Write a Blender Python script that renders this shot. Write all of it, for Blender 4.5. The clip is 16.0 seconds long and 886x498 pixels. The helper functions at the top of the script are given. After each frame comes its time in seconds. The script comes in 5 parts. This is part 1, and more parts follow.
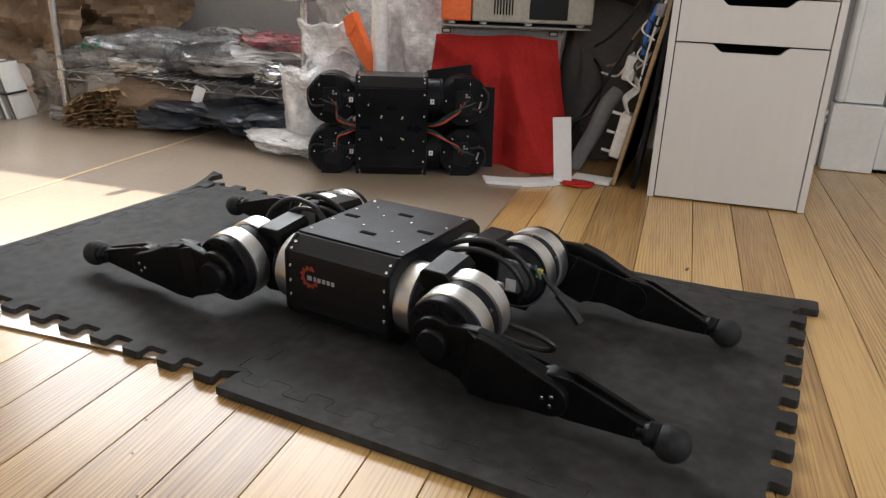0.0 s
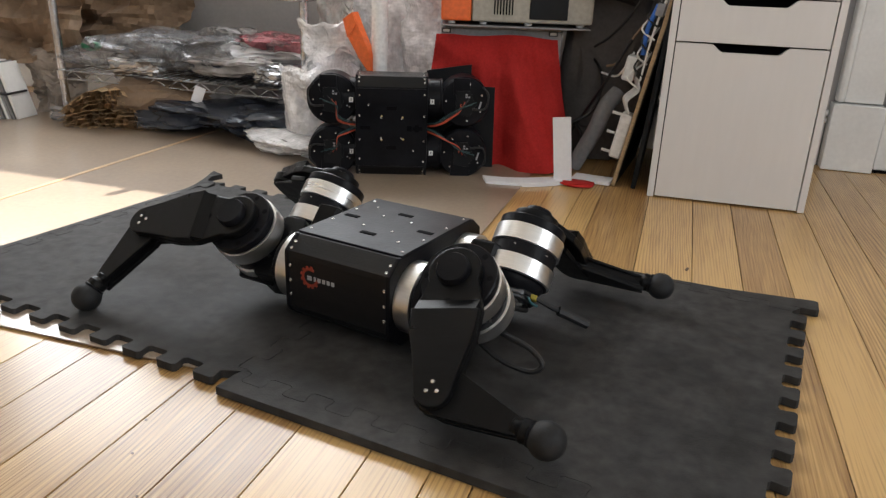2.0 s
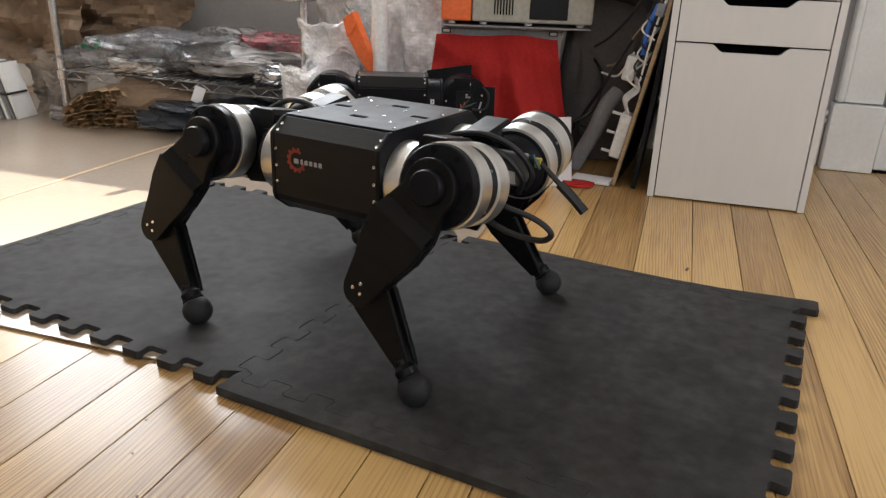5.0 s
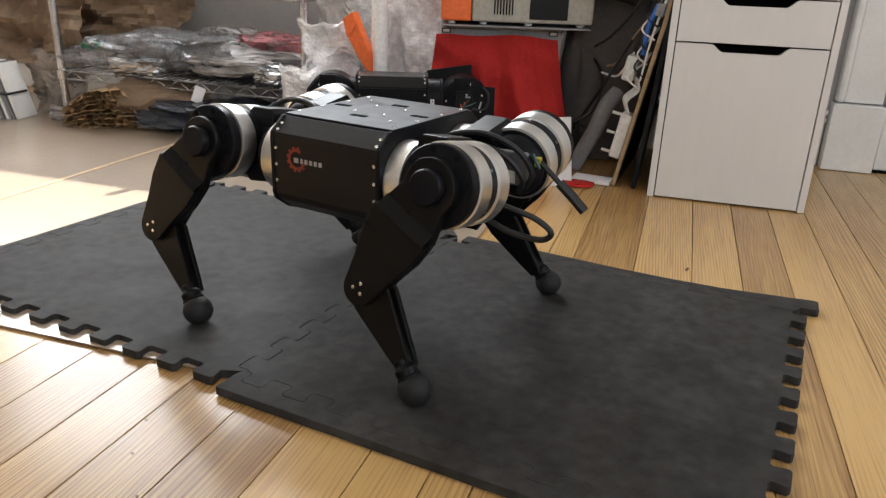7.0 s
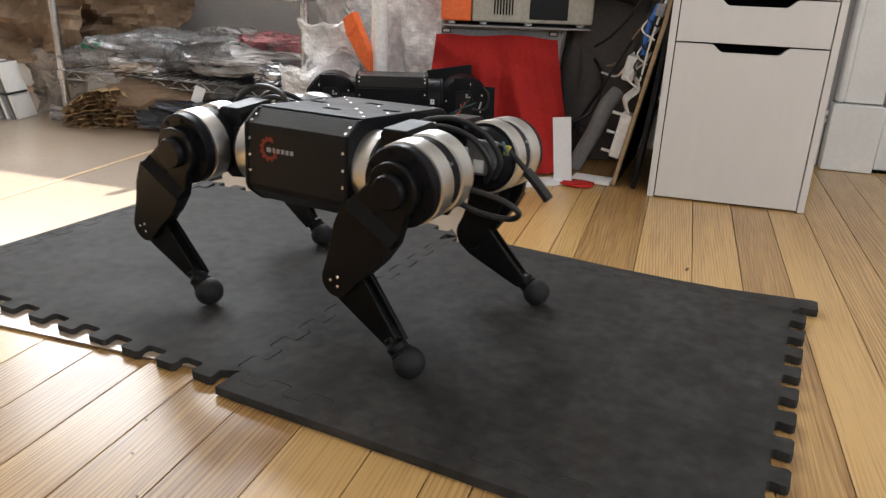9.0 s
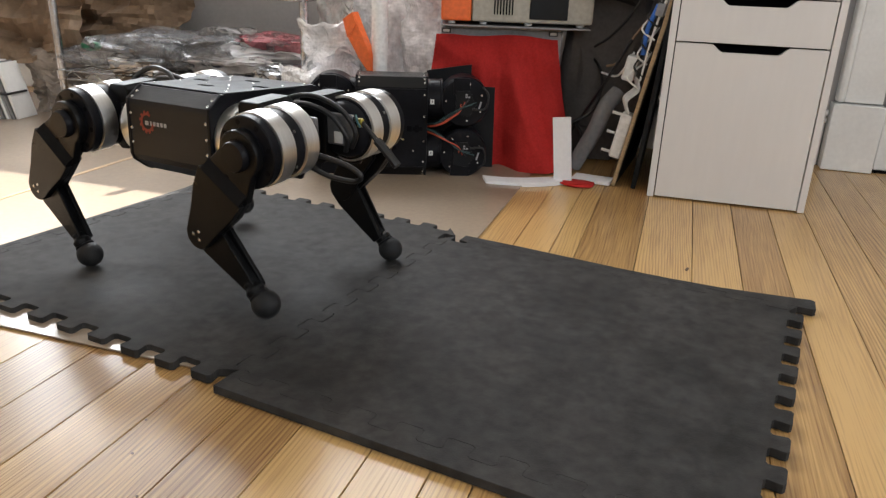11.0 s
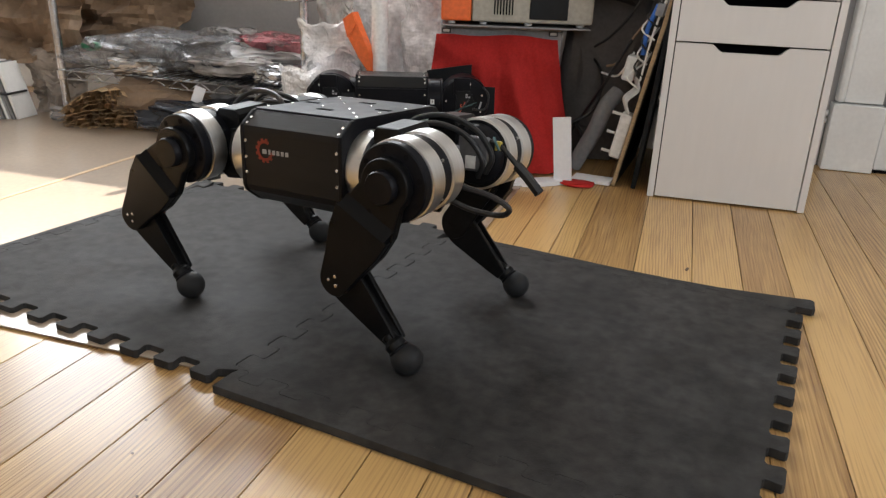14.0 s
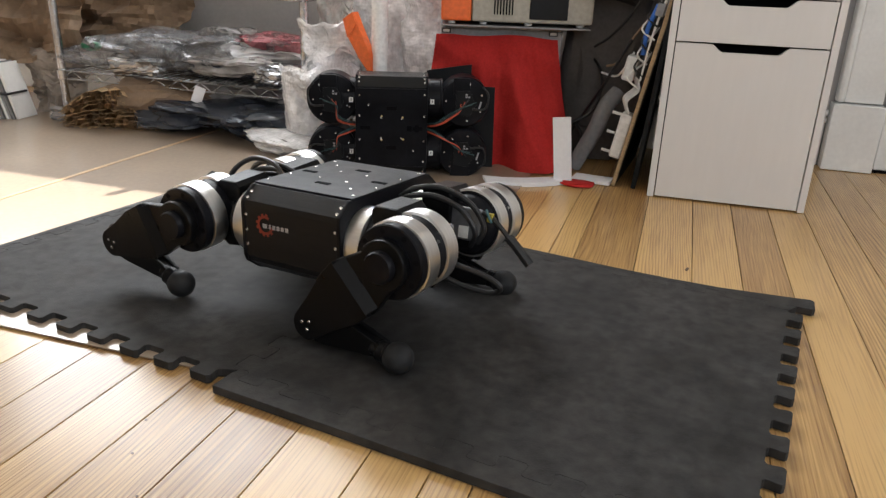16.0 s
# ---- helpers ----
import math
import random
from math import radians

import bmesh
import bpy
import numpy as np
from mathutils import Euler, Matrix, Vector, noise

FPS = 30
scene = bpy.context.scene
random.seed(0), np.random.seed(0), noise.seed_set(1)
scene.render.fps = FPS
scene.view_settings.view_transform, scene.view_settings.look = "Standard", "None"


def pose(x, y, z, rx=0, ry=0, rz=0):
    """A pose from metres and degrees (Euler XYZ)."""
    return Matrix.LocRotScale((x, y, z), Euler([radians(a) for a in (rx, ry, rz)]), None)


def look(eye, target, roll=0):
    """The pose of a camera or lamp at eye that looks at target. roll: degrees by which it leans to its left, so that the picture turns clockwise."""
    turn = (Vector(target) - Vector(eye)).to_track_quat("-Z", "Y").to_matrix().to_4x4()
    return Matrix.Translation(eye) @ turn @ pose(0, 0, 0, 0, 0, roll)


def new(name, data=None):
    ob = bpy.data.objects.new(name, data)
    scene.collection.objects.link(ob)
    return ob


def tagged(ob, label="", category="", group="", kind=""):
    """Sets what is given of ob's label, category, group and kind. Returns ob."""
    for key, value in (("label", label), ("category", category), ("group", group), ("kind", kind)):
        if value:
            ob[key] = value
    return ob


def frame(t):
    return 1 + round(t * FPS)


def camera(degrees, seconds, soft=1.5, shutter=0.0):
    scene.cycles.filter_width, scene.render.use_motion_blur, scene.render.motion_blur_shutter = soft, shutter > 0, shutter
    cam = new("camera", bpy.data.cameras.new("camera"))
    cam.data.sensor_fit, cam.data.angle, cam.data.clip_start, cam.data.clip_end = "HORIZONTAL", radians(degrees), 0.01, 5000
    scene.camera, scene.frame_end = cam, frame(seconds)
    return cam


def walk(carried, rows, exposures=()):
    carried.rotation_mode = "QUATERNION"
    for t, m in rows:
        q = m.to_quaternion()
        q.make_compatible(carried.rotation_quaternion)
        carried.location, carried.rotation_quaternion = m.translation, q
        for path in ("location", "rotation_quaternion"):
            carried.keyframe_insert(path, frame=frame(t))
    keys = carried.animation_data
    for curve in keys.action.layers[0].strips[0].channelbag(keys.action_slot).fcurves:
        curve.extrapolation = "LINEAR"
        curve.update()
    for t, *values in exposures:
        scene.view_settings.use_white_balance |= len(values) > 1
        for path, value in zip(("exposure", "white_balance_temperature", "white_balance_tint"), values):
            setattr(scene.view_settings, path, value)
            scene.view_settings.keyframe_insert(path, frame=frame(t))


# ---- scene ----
# light levels
EXPOSURE, SUN, WIN_A, FILL_B, FILL_C = 1.74, 5.0, 27.0, 5.2, 9.4

# ---------------------------------------------------------------- camera
cam = camera(62.29, 16.0, soft=1.35, shutter=0.4)
EYE = (0.0, 0.0, 0.505)
TILT = radians(20.787)
VIEW = look(EYE, (0, math.cos(TILT), 0.505 - math.sin(TILT)), 2.168)
walk(cam, [(0.0, VIEW), (16.0, VIEW)], [(0.0, EXPOSURE - 0.08, 6300, 8), (4.1, EXPOSURE - 0.08, 6300, 8), (6.3, EXPOSURE + 0.07, 6300, 8),
                                        (11.5, EXPOSURE + 0.07, 6300, 8), (12.4, EXPOSURE + 0.01, 6300, 8), (16.0, EXPOSURE + 0.03, 6300, 8)])

# ---------------------------------------------------------------- room axes
TURN = -17.16
E1 = Vector((math.cos(radians(TURN)), math.sin(radians(TURN)), 0))
E2 = Vector((-E1.y, E1.x, 0))


def room(s, d, z=0.0):
    """A place: s metres along the back wall, d towards it."""
    return E1 * s + E2 * d + Vector((0, 0, z))


def stand(s, d, z=0.0, turn=0.0, rx=0, ry=0):
    p = room(s, d, z)
    return pose(p.x, p.y, p.z, rx, ry, TURN + turn)


# ---------------------------------------------------------------- light
world = bpy.data.worlds.new("sky")
scene.world = world
world.use_nodes = True
nt = world.node_tree
sky = nt.nodes.new("ShaderNodeTexSky")
sky.sky_type, sky.sun_disc = "NISHITA", False
sky.sun_elevation, sky.sun_rotation = radians(38.5), radians(31)
nt.links.new(sky.outputs[0], nt.nodes["Background"].inputs[0])
nt.nodes["Background"].inputs[1].default_value = 0.10


sun = new("sun", bpy.data.lights.new("sun", "SUN"))
sun.data.energy, sun.data.angle, sun.data.color = SUN, radians(0.6), (1.0, 0.95, 0.88)
SUN_WAY = (E1 * -0.25 - E2).normalized() * math.cos(radians(38.5)) - Vector((0, 0, math.sin(radians(38.5))))
sun.matrix_world = look((0, 0, 6), Vector((0, 0, 6)) + SUN_WAY)


def area_light(name, m, w, h, power, colour=(1, 1, 1)):
    data = bpy.data.lights.new(name, "AREA")
    data.shape, data.size, data.size_y, data.energy, data.color = "RECTANGLE", w, h, power, colour
    ob = new(name, data)
    ob.matrix_world = m
    return ob


# daylight in the window of the back wall, and two added fill lamps before solid walls
area_light("window_daylight", stand(-1.895, 2.52, 1.47, 0, -90), 2.36, 1.06, WIN_A, (1.0, 0.98, 0.95))
# unseen fill lamps, added to brighten what faces the camera; no windows here
area_light("window_daylight", stand(0.6, -2.06, 1.45, 180, -90), 1.5, 1.3, FILL_B, (0.95, 0.97, 1.0))
area_light("window_daylight", stand(2.36, 0.2, 1.45, -90, -90), 1.5, 1.3, FILL_C, (0.95, 0.97, 1.0))


# ---------------------------------------------------------------- materials
def material(name, colour, rough=0.5, metal=0.0, spot=0.25, spot_size=6.0, grain=0.12, grain_size=90.0, bump=0.15, bump_size=220.0,
             rough_var=0.15, coat=0.0, stretch=(1, 1, 1), specular=0.5, spread=0.0):
    """A surface with stains at one scale, grain at another and fine relief."""
    m = bpy.data.materials.new(name)
    m.use_nodes = True
    t = m.node_tree
    n, link = t.nodes, t.links.new
    b = n["Principled BSDF"]
    tc, mp = n.new("ShaderNodeTexCoord"), n.new("ShaderNodeMapping")
    mp.inputs["Scale"].default_value = stretch
    link(tc.outputs["Object"], mp.inputs[0])

    def noise_tex(scale, detail=4):
        x = n.new("ShaderNodeTexNoise")
        x.inputs["Scale"].default_value, x.inputs["Detail"].default_value = scale, detail
        link(mp.outputs[0], x.inputs["Vector"])
        return x

    a, g, r = noise_tex(spot_size), noise_tex(grain_size), noise_tex(bump_size, 2)

    def about_one(x, amount):
        y = n.new("ShaderNodeMapRange")
        y.inputs["From Min"].default_value, y.inputs["From Max"].default_value = 0.3, 0.7
        y.inputs["To Min"].default_value, y.inputs["To Max"].default_value = 1 - amount, 1 + amount
        link(x.outputs["Fac"], y.inputs["Value"])
        return y

    mul = n.new("ShaderNodeMath")
    mul.operation = "MULTIPLY"
    link(about_one(a, spot).outputs[0], mul.inputs[0])
    link(about_one(g, grain).outputs[0], mul.inputs[1])
    out = mul
    if spread:
        info, y, z = n.new("ShaderNodeObjectInfo"), n.new("ShaderNodeMapRange"), n.new("ShaderNodeMath")
        y.inputs["To Min"].default_value, y.inputs["To Max"].default_value = 1 - spread, 1 + spread
        link(info.outputs["Random"], y.inputs["Value"])
        z.operation = "MULTIPLY"
        link(mul.outputs[0], z.inputs[0])
        link(y.outputs[0], z.inputs[1])
        out = z
    v = n.new("ShaderNodeVectorMath")
    v.operation = "SCALE"
    v.inputs[0].default_value = colour
    link(out.outputs[0], v.inputs["Scale"])
    link(v.outputs[0], b.inputs["Base Color"])
    rr = n.new("ShaderNodeMapRange")
    rr.inputs["To Min"].default_value, rr.inputs["To Max"].default_value = max(0.02, rough - rough_var), min(1, rough + rough_var)
    link(a.outputs["Fac"], rr.inputs["Value"])
    link(rr.outputs[0], b.inputs["Roughness"])
    b.inputs["Metallic"].default_value = metal
    b.inputs["Coat Weight"].default_value = coat
    b.inputs["Specular IOR Level"].default_value = specular
    if bump:
        u = n.new("ShaderNodeBump")
        u.inputs["Strength"].default_value, u.inputs["Distance"].default_value = bump, 0.001
        link(r.outputs["Fac"], u.inputs["Height"])
        link(u.outputs[0], b.inputs["Normal"])
    return m


def wood(name, light, dark, rough=0.3, coat=0.35, spread=0.22):
    """Long-grained boards: rings drawn out along x, each board cut from another place."""
    m = bpy.data.materials.new(name)
    m.use_nodes = True
    t = m.node_tree
    n, link = t.nodes, t.links.new
    b = n["Principled BSDF"]
    tc, info = n.new("ShaderNodeTexCoord"), n.new("ShaderNodeObjectInfo")
    far = n.new("ShaderNodeVectorMath")
    far.operation = "SCALE"
    far.inputs[0].default_value = (13.0, 7.0, 5.0)
    link(info.outputs["Random"], far.inputs["Scale"])
    add = n.new("ShaderNodeVectorMath")
    link(tc.outputs["Object"], add.inputs[0])
    link(far.outputs[0], add.inputs[1])

    def stretched(scale):
        mp = n.new("ShaderNodeMapping")
        mp.inputs["Scale"].default_value = scale
        link(add.outputs[0], mp.inputs[0])
        return mp.outputs[0]

    slow = n.new("ShaderNodeTexNoise")
    slow.inputs["Scale"].default_value, slow.inputs["Detail"].default_value = 1.0, 3
    link(stretched((0.9, 26, 26)), slow.inputs["Vector"])
    rings = n.new("ShaderNodeTexWave")
    rings.bands_direction = "Y"
    rings.inputs["Scale"].default_value, rings.inputs["Distortion"].default_value = 1.0, 1.2
    rings.inputs["Detail"].default_value, rings.inputs["Detail Scale"].default_value = 2.0, 0.8
    sway, bent, swayed = n.new("ShaderNodeTexNoise"), n.new("ShaderNodeVectorMath"), n.new("ShaderNodeVectorMath")
    sway.inputs["Scale"].default_value, sway.inputs["Detail"].default_value = 1.0, 2
    link(stretched((1.3, 9, 9)), sway.inputs["Vector"])
    bent.operation = "SCALE"
    bent.inputs["Scale"].default_value = 3.4
    link(sway.outputs["Color"], bent.inputs[0])
    link(stretched((0.3, 52, 52)), swayed.inputs[0])
    link(bent.outputs[0], swayed.inputs[1])
    link(swayed.outputs[0], rings.inputs["Vector"])
    fine = n.new("ShaderNodeTexNoise")
    fine.inputs["Scale"].default_value, fine.inputs["Detail"].default_value = 1.0, 5
    link(stretched((9, 420, 420)), fine.inputs["Vector"])
    spots = n.new("ShaderNodeTexNoise")
    spots.inputs["Scale"].default_value = 3.0
    link(stretched((1, 1, 1)), spots.inputs["Vector"])

    def math_node(op, p, q):
        x = n.new("ShaderNodeMath")
        x.operation = op
        for k, val in enumerate((p, q)):
            if isinstance(val, (int, float)):
                x.inputs[k].default_value = val
            else:
                link(val, x.inputs[k])
        return x.outputs[0]

    amount = math_node("MULTIPLY", info.outputs["Random"], 7.31)
    amount = math_node("FRACT", amount, 0.0)
    ring = math_node("MULTIPLY", math_node("POWER", rings.outputs["Fac"], 2.2), math_node("ADD", math_node("MULTIPLY", math_node("POWER", amount, 1.8), 0.46), 0.16))
    f = math_node("ADD", math_node("MULTIPLY", slow.outputs["Fac"], 0.55), ring)
    f = math_node("ADD", f, math_node("MULTIPLY", math_node("SUBTRACT", fine.outputs["Fac"], 0.5), 1.15))
    f = math_node("ADD", f, math_node("MULTIPLY", math_node("SUBTRACT", spots.outputs["Fac"], 0.5), 0.35))
    f = math_node("ADD", f, math_node("MULTIPLY", math_node("SUBTRACT", info.outputs["Random"], 0.5), spread * 3.0))
    ramp = n.new("ShaderNodeValToRGB")
    ramp.color_ramp.elements[0].position, ramp.color_ramp.elements[0].color = 0.05, (*light, 1)
    ramp.color_ramp.elements[1].position, ramp.color_ramp.elements[1].color = 0.95, (*dark, 1)
    link(f, ramp.inputs[0])
    link(ramp.outputs[0], b.inputs["Base Color"])
    rr = n.new("ShaderNodeMapRange")
    rr.inputs["To Min"].default_value, rr.inputs["To Max"].default_value = rough - 0.08, rough + 0.12
    link(spots.outputs["Fac"], rr.inputs["Value"])
    link(rr.outputs[0], b.inputs["Roughness"])
    b.inputs["Coat Weight"].default_value = coat
    b.inputs["Coat Roughness"].default_value = 0.20
    b.inputs["Specular IOR Level"].default_value = 0.4
    u = n.new("ShaderNodeBump")
    u.inputs["Strength"].default_value, u.inputs["Distance"].default_value = 0.12, 0.001
    link(fine.outputs["Fac"], u.inputs["Height"])
    link(u.outputs[0], b.inputs["Normal"])
    return m


def film(name, colour, clear=0.6, rough=0.15, bump=0.5, bump_size=60.0):
    """Thin plastic: partly see-through, glossy, creased."""
    m = material(name, colour, rough, spot=0.2, spot_size=14, bump=bump, bump_size=bump_size, rough_var=0.08)
    t = m.node_tree
    n, link = t.nodes, t.links.new
    mix, tr, ns, mr = n.new("ShaderNodeMixShader"), n.new("ShaderNodeBsdfTransparent"), n.new("ShaderNodeTexNoise"), n.new("ShaderNodeMapRange")
    ns.inputs["Scale"].default_value = 22
    tc = n.new("ShaderNodeTexCoord")
    link(tc.outputs["Object"], ns.inputs["Vector"])
    mr.inputs["From Min"].default_value, mr.inputs["From Max"].default_value = 0.35, 0.65
    mr.inputs["To Min"].default_value, mr.inputs["To Max"].default_value = max(0, clear - 0.25), min(1, clear + 0.2)
    link(ns.outputs["Fac"], mr.inputs["Value"])
    link(mr.outputs[0], mix.inputs[0])
    link(n["Principled BSDF"].outputs[0], mix.inputs[1])
    link(tr.outputs[0], mix.inputs[2])
    link(mix.outputs[0], n["Material Output"].inputs[0])
    return m


def bubbled(name, colour, clear):
    """Bubble wrap: film with round blisters."""
    m = film(name, colour, clear, 0.2, 0.0)
    t = m.node_tree
    n, link = t.nodes, t.links.new
    vor, u, tc = n.new("ShaderNodeTexVoronoi"), n.new("ShaderNodeBump"), n.new("ShaderNodeTexCoord")
    vor.inputs["Scale"].default_value = 95
    vor.inputs["Randomness"].default_value = 0.25
    link(tc.outputs["Object"], vor.inputs["Vector"])
    u.inputs["Strength"].default_value, u.inputs["Distance"].default_value, u.invert = 0.9, 0.004, True
    link(vor.outputs["Distance"], u.inputs["Height"])
    link(u.outputs[0], n["Principled BSDF"].inputs["Normal"])
    return m


PINE = wood("pine_boards", (0.60, 0.380, 0.146), (0.185, 0.080, 0.024), spread=0.17, rough=0.36, coat=0.44)
PLASTER = material("grey_painted_plaster", (0.40, 0.39, 0.385), 0.8, spot=0.08, bump=0.2, grain=0.04)
CEILING = material("white_ceiling_paint", (0.8, 0.8, 0.78), 0.9, spot=0.04, grain=0.03)
WHITE = material("white_gloss_paint", (0.80, 0.79, 0.77), 0.35, spot=0.05, grain=0.03, bump=0.06)
LAMINATE = material("white_laminate", (0.72, 0.70, 0.685), 0.45, spot=0.02, grain=0.015, grain_size=60, bump=0.05, bump_size=500, stretch=(1, 1, 0.15))
# near-black colour standing in for the shade inside gaps, slots and holes
GAP_SHADE = material("dark_inside", (0.006, 0.006, 0.007), 0.9, specular=0.05)
RUBBER = material("black_foam_rubber", (0.038, 0.0365, 0.0355), 0.66, spot=0.34, spot_size=8.0, grain=0.30, grain_size=48, bump=0.5, bump_size=420, rough_var=0.2, specular=0.17)
PRINT = material("black_printed_plastic", (0.009, 0.009, 0.010), 0.36, spot=0.15, grain=0.15, grain_size=60, bump=0.35, bump_size=300, stretch=(0.1, 1, 6), rough_var=0.08, specular=0.22)
BLACK = material("black_anodised_plate", (0.008, 0.008, 0.010), 0.36, spot=0.3, spot_size=14, bump=0.2, rough_var=0.16, specular=0.11)
LEG_PLASTIC = material("matt_black_leg_plastic", (0.0055, 0.0055, 0.006), 0.35, spot=0.3, spot_size=18, bump=0.3, bump_size=300, stretch=(1, 1, 5), rough_var=0.16, specular=0.15)
BALL = material("black_rubber_ball", (0.017, 0.017, 0.018), 0.62, spot=0.25, spot_size=30, bump=0.4, bump_size=500, specular=0.3)
CABLE = material("black_cable_jacket", (0.012, 0.012, 0.013), 0.45, bump=0.1)
ALU = material("brushed_aluminium", (0.80, 0.795, 0.785), 0.33, metal=1.0, spot=0.05, grain=0.05, grain_size=40, bump=0.12, bump_size=120, stretch=(1, 14, 1))
STEEL = material("steel_screw", (0.7, 0.69, 0.66), 0.25, metal=1.0)
BRASS = material("brass_screw", (0.65, 0.5, 0.2), 0.3, metal=1.0)
CHROME = material("chrome_wire", (0.50, 0.50, 0.51), 0.25, metal=1.0, spot=0.1)
HEATSINK = material("grey_motor_cover", (0.22, 0.22, 0.23), 0.4, metal=0.6, spot=0.15)
LABEL = material("white_paper_label", (0.75, 0.75, 0.73), 0.6, spot=0.03)
INK = material("dark_print", (0.05, 0.05, 0.05), 0.7)
EMBLEM_RED = material("orange_red_print", (0.24, 0.030, 0.014), 0.6)
EMBLEM_GREY = material("pale_grey_print", (0.36, 0.36, 0.37), 0.6)
RED_CLOTH = material("red_cotton_cloth", (0.41, 0.024, 0.021), 0.85, spot=0.18, spot_size=7, grain=0.12, grain_size=180, bump=0.3, bump_size=900, specular=0.2)
KRAFT = material("brown_kraft_paper", (0.20, 0.135, 0.085), 0.75, spot=0.18, grain=0.1, bump=0.3, bump_size=80)
CORRUGATED = material("shredded_cardboard", (0.38, 0.25, 0.13), 0.85, spot=0.35, spot_size=25, grain=0.35, grain_size=140, bump=0.9, bump_size=160)
CLEAR = film("clear_plastic_film", (0.22, 0.22, 0.23), 0.55, 0.09, 0.8, 45)
MILKY = film("milky_plastic_film", (0.34, 0.325, 0.32), 0.25, 0.2)
SILVER_BAG = material("silver_antistatic_bag", (0.42, 0.42, 0.43), 0.2, metal=0.9, spot=0.3, spot_size=18, bump=0.8, bump_size=35)
DARK_BAG = material("dark_blue_plastic_bag", (0.028, 0.033, 0.046), 0.22, spot=0.3, bump=0.7, bump_size=40)
WRAP = bubbled("clear_bubble_wrap", (0.88, 0.87, 0.88), 0.16)
SLEEVE = film("shiny_clear_sleeve", (0.62, 0.60, 0.56), 0.35, 0.12, 0.7, 30)
PINK_WRAP = bubbled("pink_bubble_wrap", (0.42, 0.13, 0.15), 0.3)
FOAM = material("white_packing_foam", (0.80, 0.80, 0.82), 0.75, spot=0.03, grain=0.03, bump=0.15, bump_size=150)
ORANGE = material("orange_plastic", (0.80, 0.15, 0.03), 0.45, spot=0.08, bump=0.1)
BEIGE = material("beige_instrument_paint", (0.37, 0.35, 0.30), 0.5, spot=0.06)
GREY_METAL = material("grey_sheet_metal", (0.27, 0.27, 0.28), 0.4, metal=0.5, spot=0.1)
DARK_SHEET = material("black_panel", (0.010, 0.0105, 0.012), 0.4, spot=0.2, specular=0.2)
PLY = material("raw_plywood_edge", (0.36, 0.25, 0.14), 0.7, stretch=(1, 1, 30), grain=0.3)
WHITE_PLASTIC = material("white_plastic", (0.72, 0.72, 0.71), 0.4, spot=0.04)
GREY_TUBE = material("grey_foam_tube", (0.16, 0.16, 0.165), 0.8, spot=0.1)
BLUE_CABLE = material("blue_cable", (0.03, 0.13, 0.5), 0.45)
RED_WIRE = material("orange_red_wire", (0.42, 0.06, 0.025), 0.45)
TEAL_WIRE = material("teal_wire", (0.022, 0.075, 0.08), 0.45)
DARK_RED = material("dark_red_cloth", (0.12, 0.02, 0.02), 0.9)
SHEET_MAT = material("clear_floor_protector", (0.42, 0.325, 0.24), 0.5, spot=0.10, spot_size=3, grain=0.05, bump=0.0, specular=0.2)
_n, _l = SHEET_MAT.node_tree.nodes, SHEET_MAT.node_tree.links.new
_mix, _tr = _n.new("ShaderNodeMixShader"), _n.new("ShaderNodeBsdfTransparent")
_mix.inputs[0].default_value = 0.18
_l(_n["Principled BSDF"].outputs[0], _mix.inputs[1])
_l(_tr.outputs[0], _mix.inputs[2])
_gloss, _shine, _over = _n.new("ShaderNodeBsdfGlossy"), _n.new("ShaderNodeFresnel"), _n.new("ShaderNodeMixShader")
_gloss.inputs["Roughness"].default_value = 0.16
_shine.inputs["IOR"].default_value = 1.6
_l(_shine.outputs[0], _over.inputs[0])
_l(_mix.outputs[0], _over.inputs[1])
_l(_gloss.outputs[0], _over.inputs[2])
_l(_over.outputs[0], _n["Material Output"].inputs[0])
POLE_WHITE = material("white_pole_enamel", (0.86, 0.86, 0.85), 0.35, spot=0.03, bump=0.04)
SEAM_TAN = material("tan_tape", (0.40, 0.255, 0.13), 0.5, spot=0.2)
YELLOW = material("yellow_plastic", (0.30, 0.24, 0.03), 0.45)
KNOT = material("dark_pine_knot", (0.085, 0.040, 0.016), 0.5, spot=0.5, spot_size=60)
GREEN_CAP = material("green_plastic", (0.03, 0.22, 0.10), 0.4)
GLASS = bpy.data.materials.new("window_glass")
GLASS.use_nodes = True
GLASS.node_tree.nodes["Principled BSDF"].inputs["Transmission Weight"].default_value = 1.0
GLASS.node_tree.nodes["Principled BSDF"].inputs["Roughness"].default_value = 0.0


# ---------------------------------------------------------------- mesh tools
def part(name, bm, mat, parent=None, label="", smooth=35, m=None):
    """Links a bmesh as one mesh object, under a thing or a part."""
    me = bpy.data.meshes.new(name)
    bmesh.ops.recalc_face_normals(bm, faces=bm.faces)
    bm.to_mesh(me)
    bm.free()
    me.materials.append(mat)
    if smooth:
        area = np.empty(len(me.polygons), np.float32)
        me.polygons.foreach_get("area", area)
        me.set_sharp_from_angle(angle=radians(smooth))
        me.polygons.foreach_set("use_smooth", area < 9 * np.median(area))      # large flats stay flat beside their rounded edges
    ob = new(name, me)
    ob.parent = parent
    if m is not None:
        ob.matrix_basis = m
    if label:
        ob["label"] = label
    return ob


def again(ob, m, parent=None):
    """Another piece on the same mesh."""
    c = new(ob.name.split(".")[0], ob.data)
    c.parent = parent or ob.parent
    c.matrix_basis = m
    return c


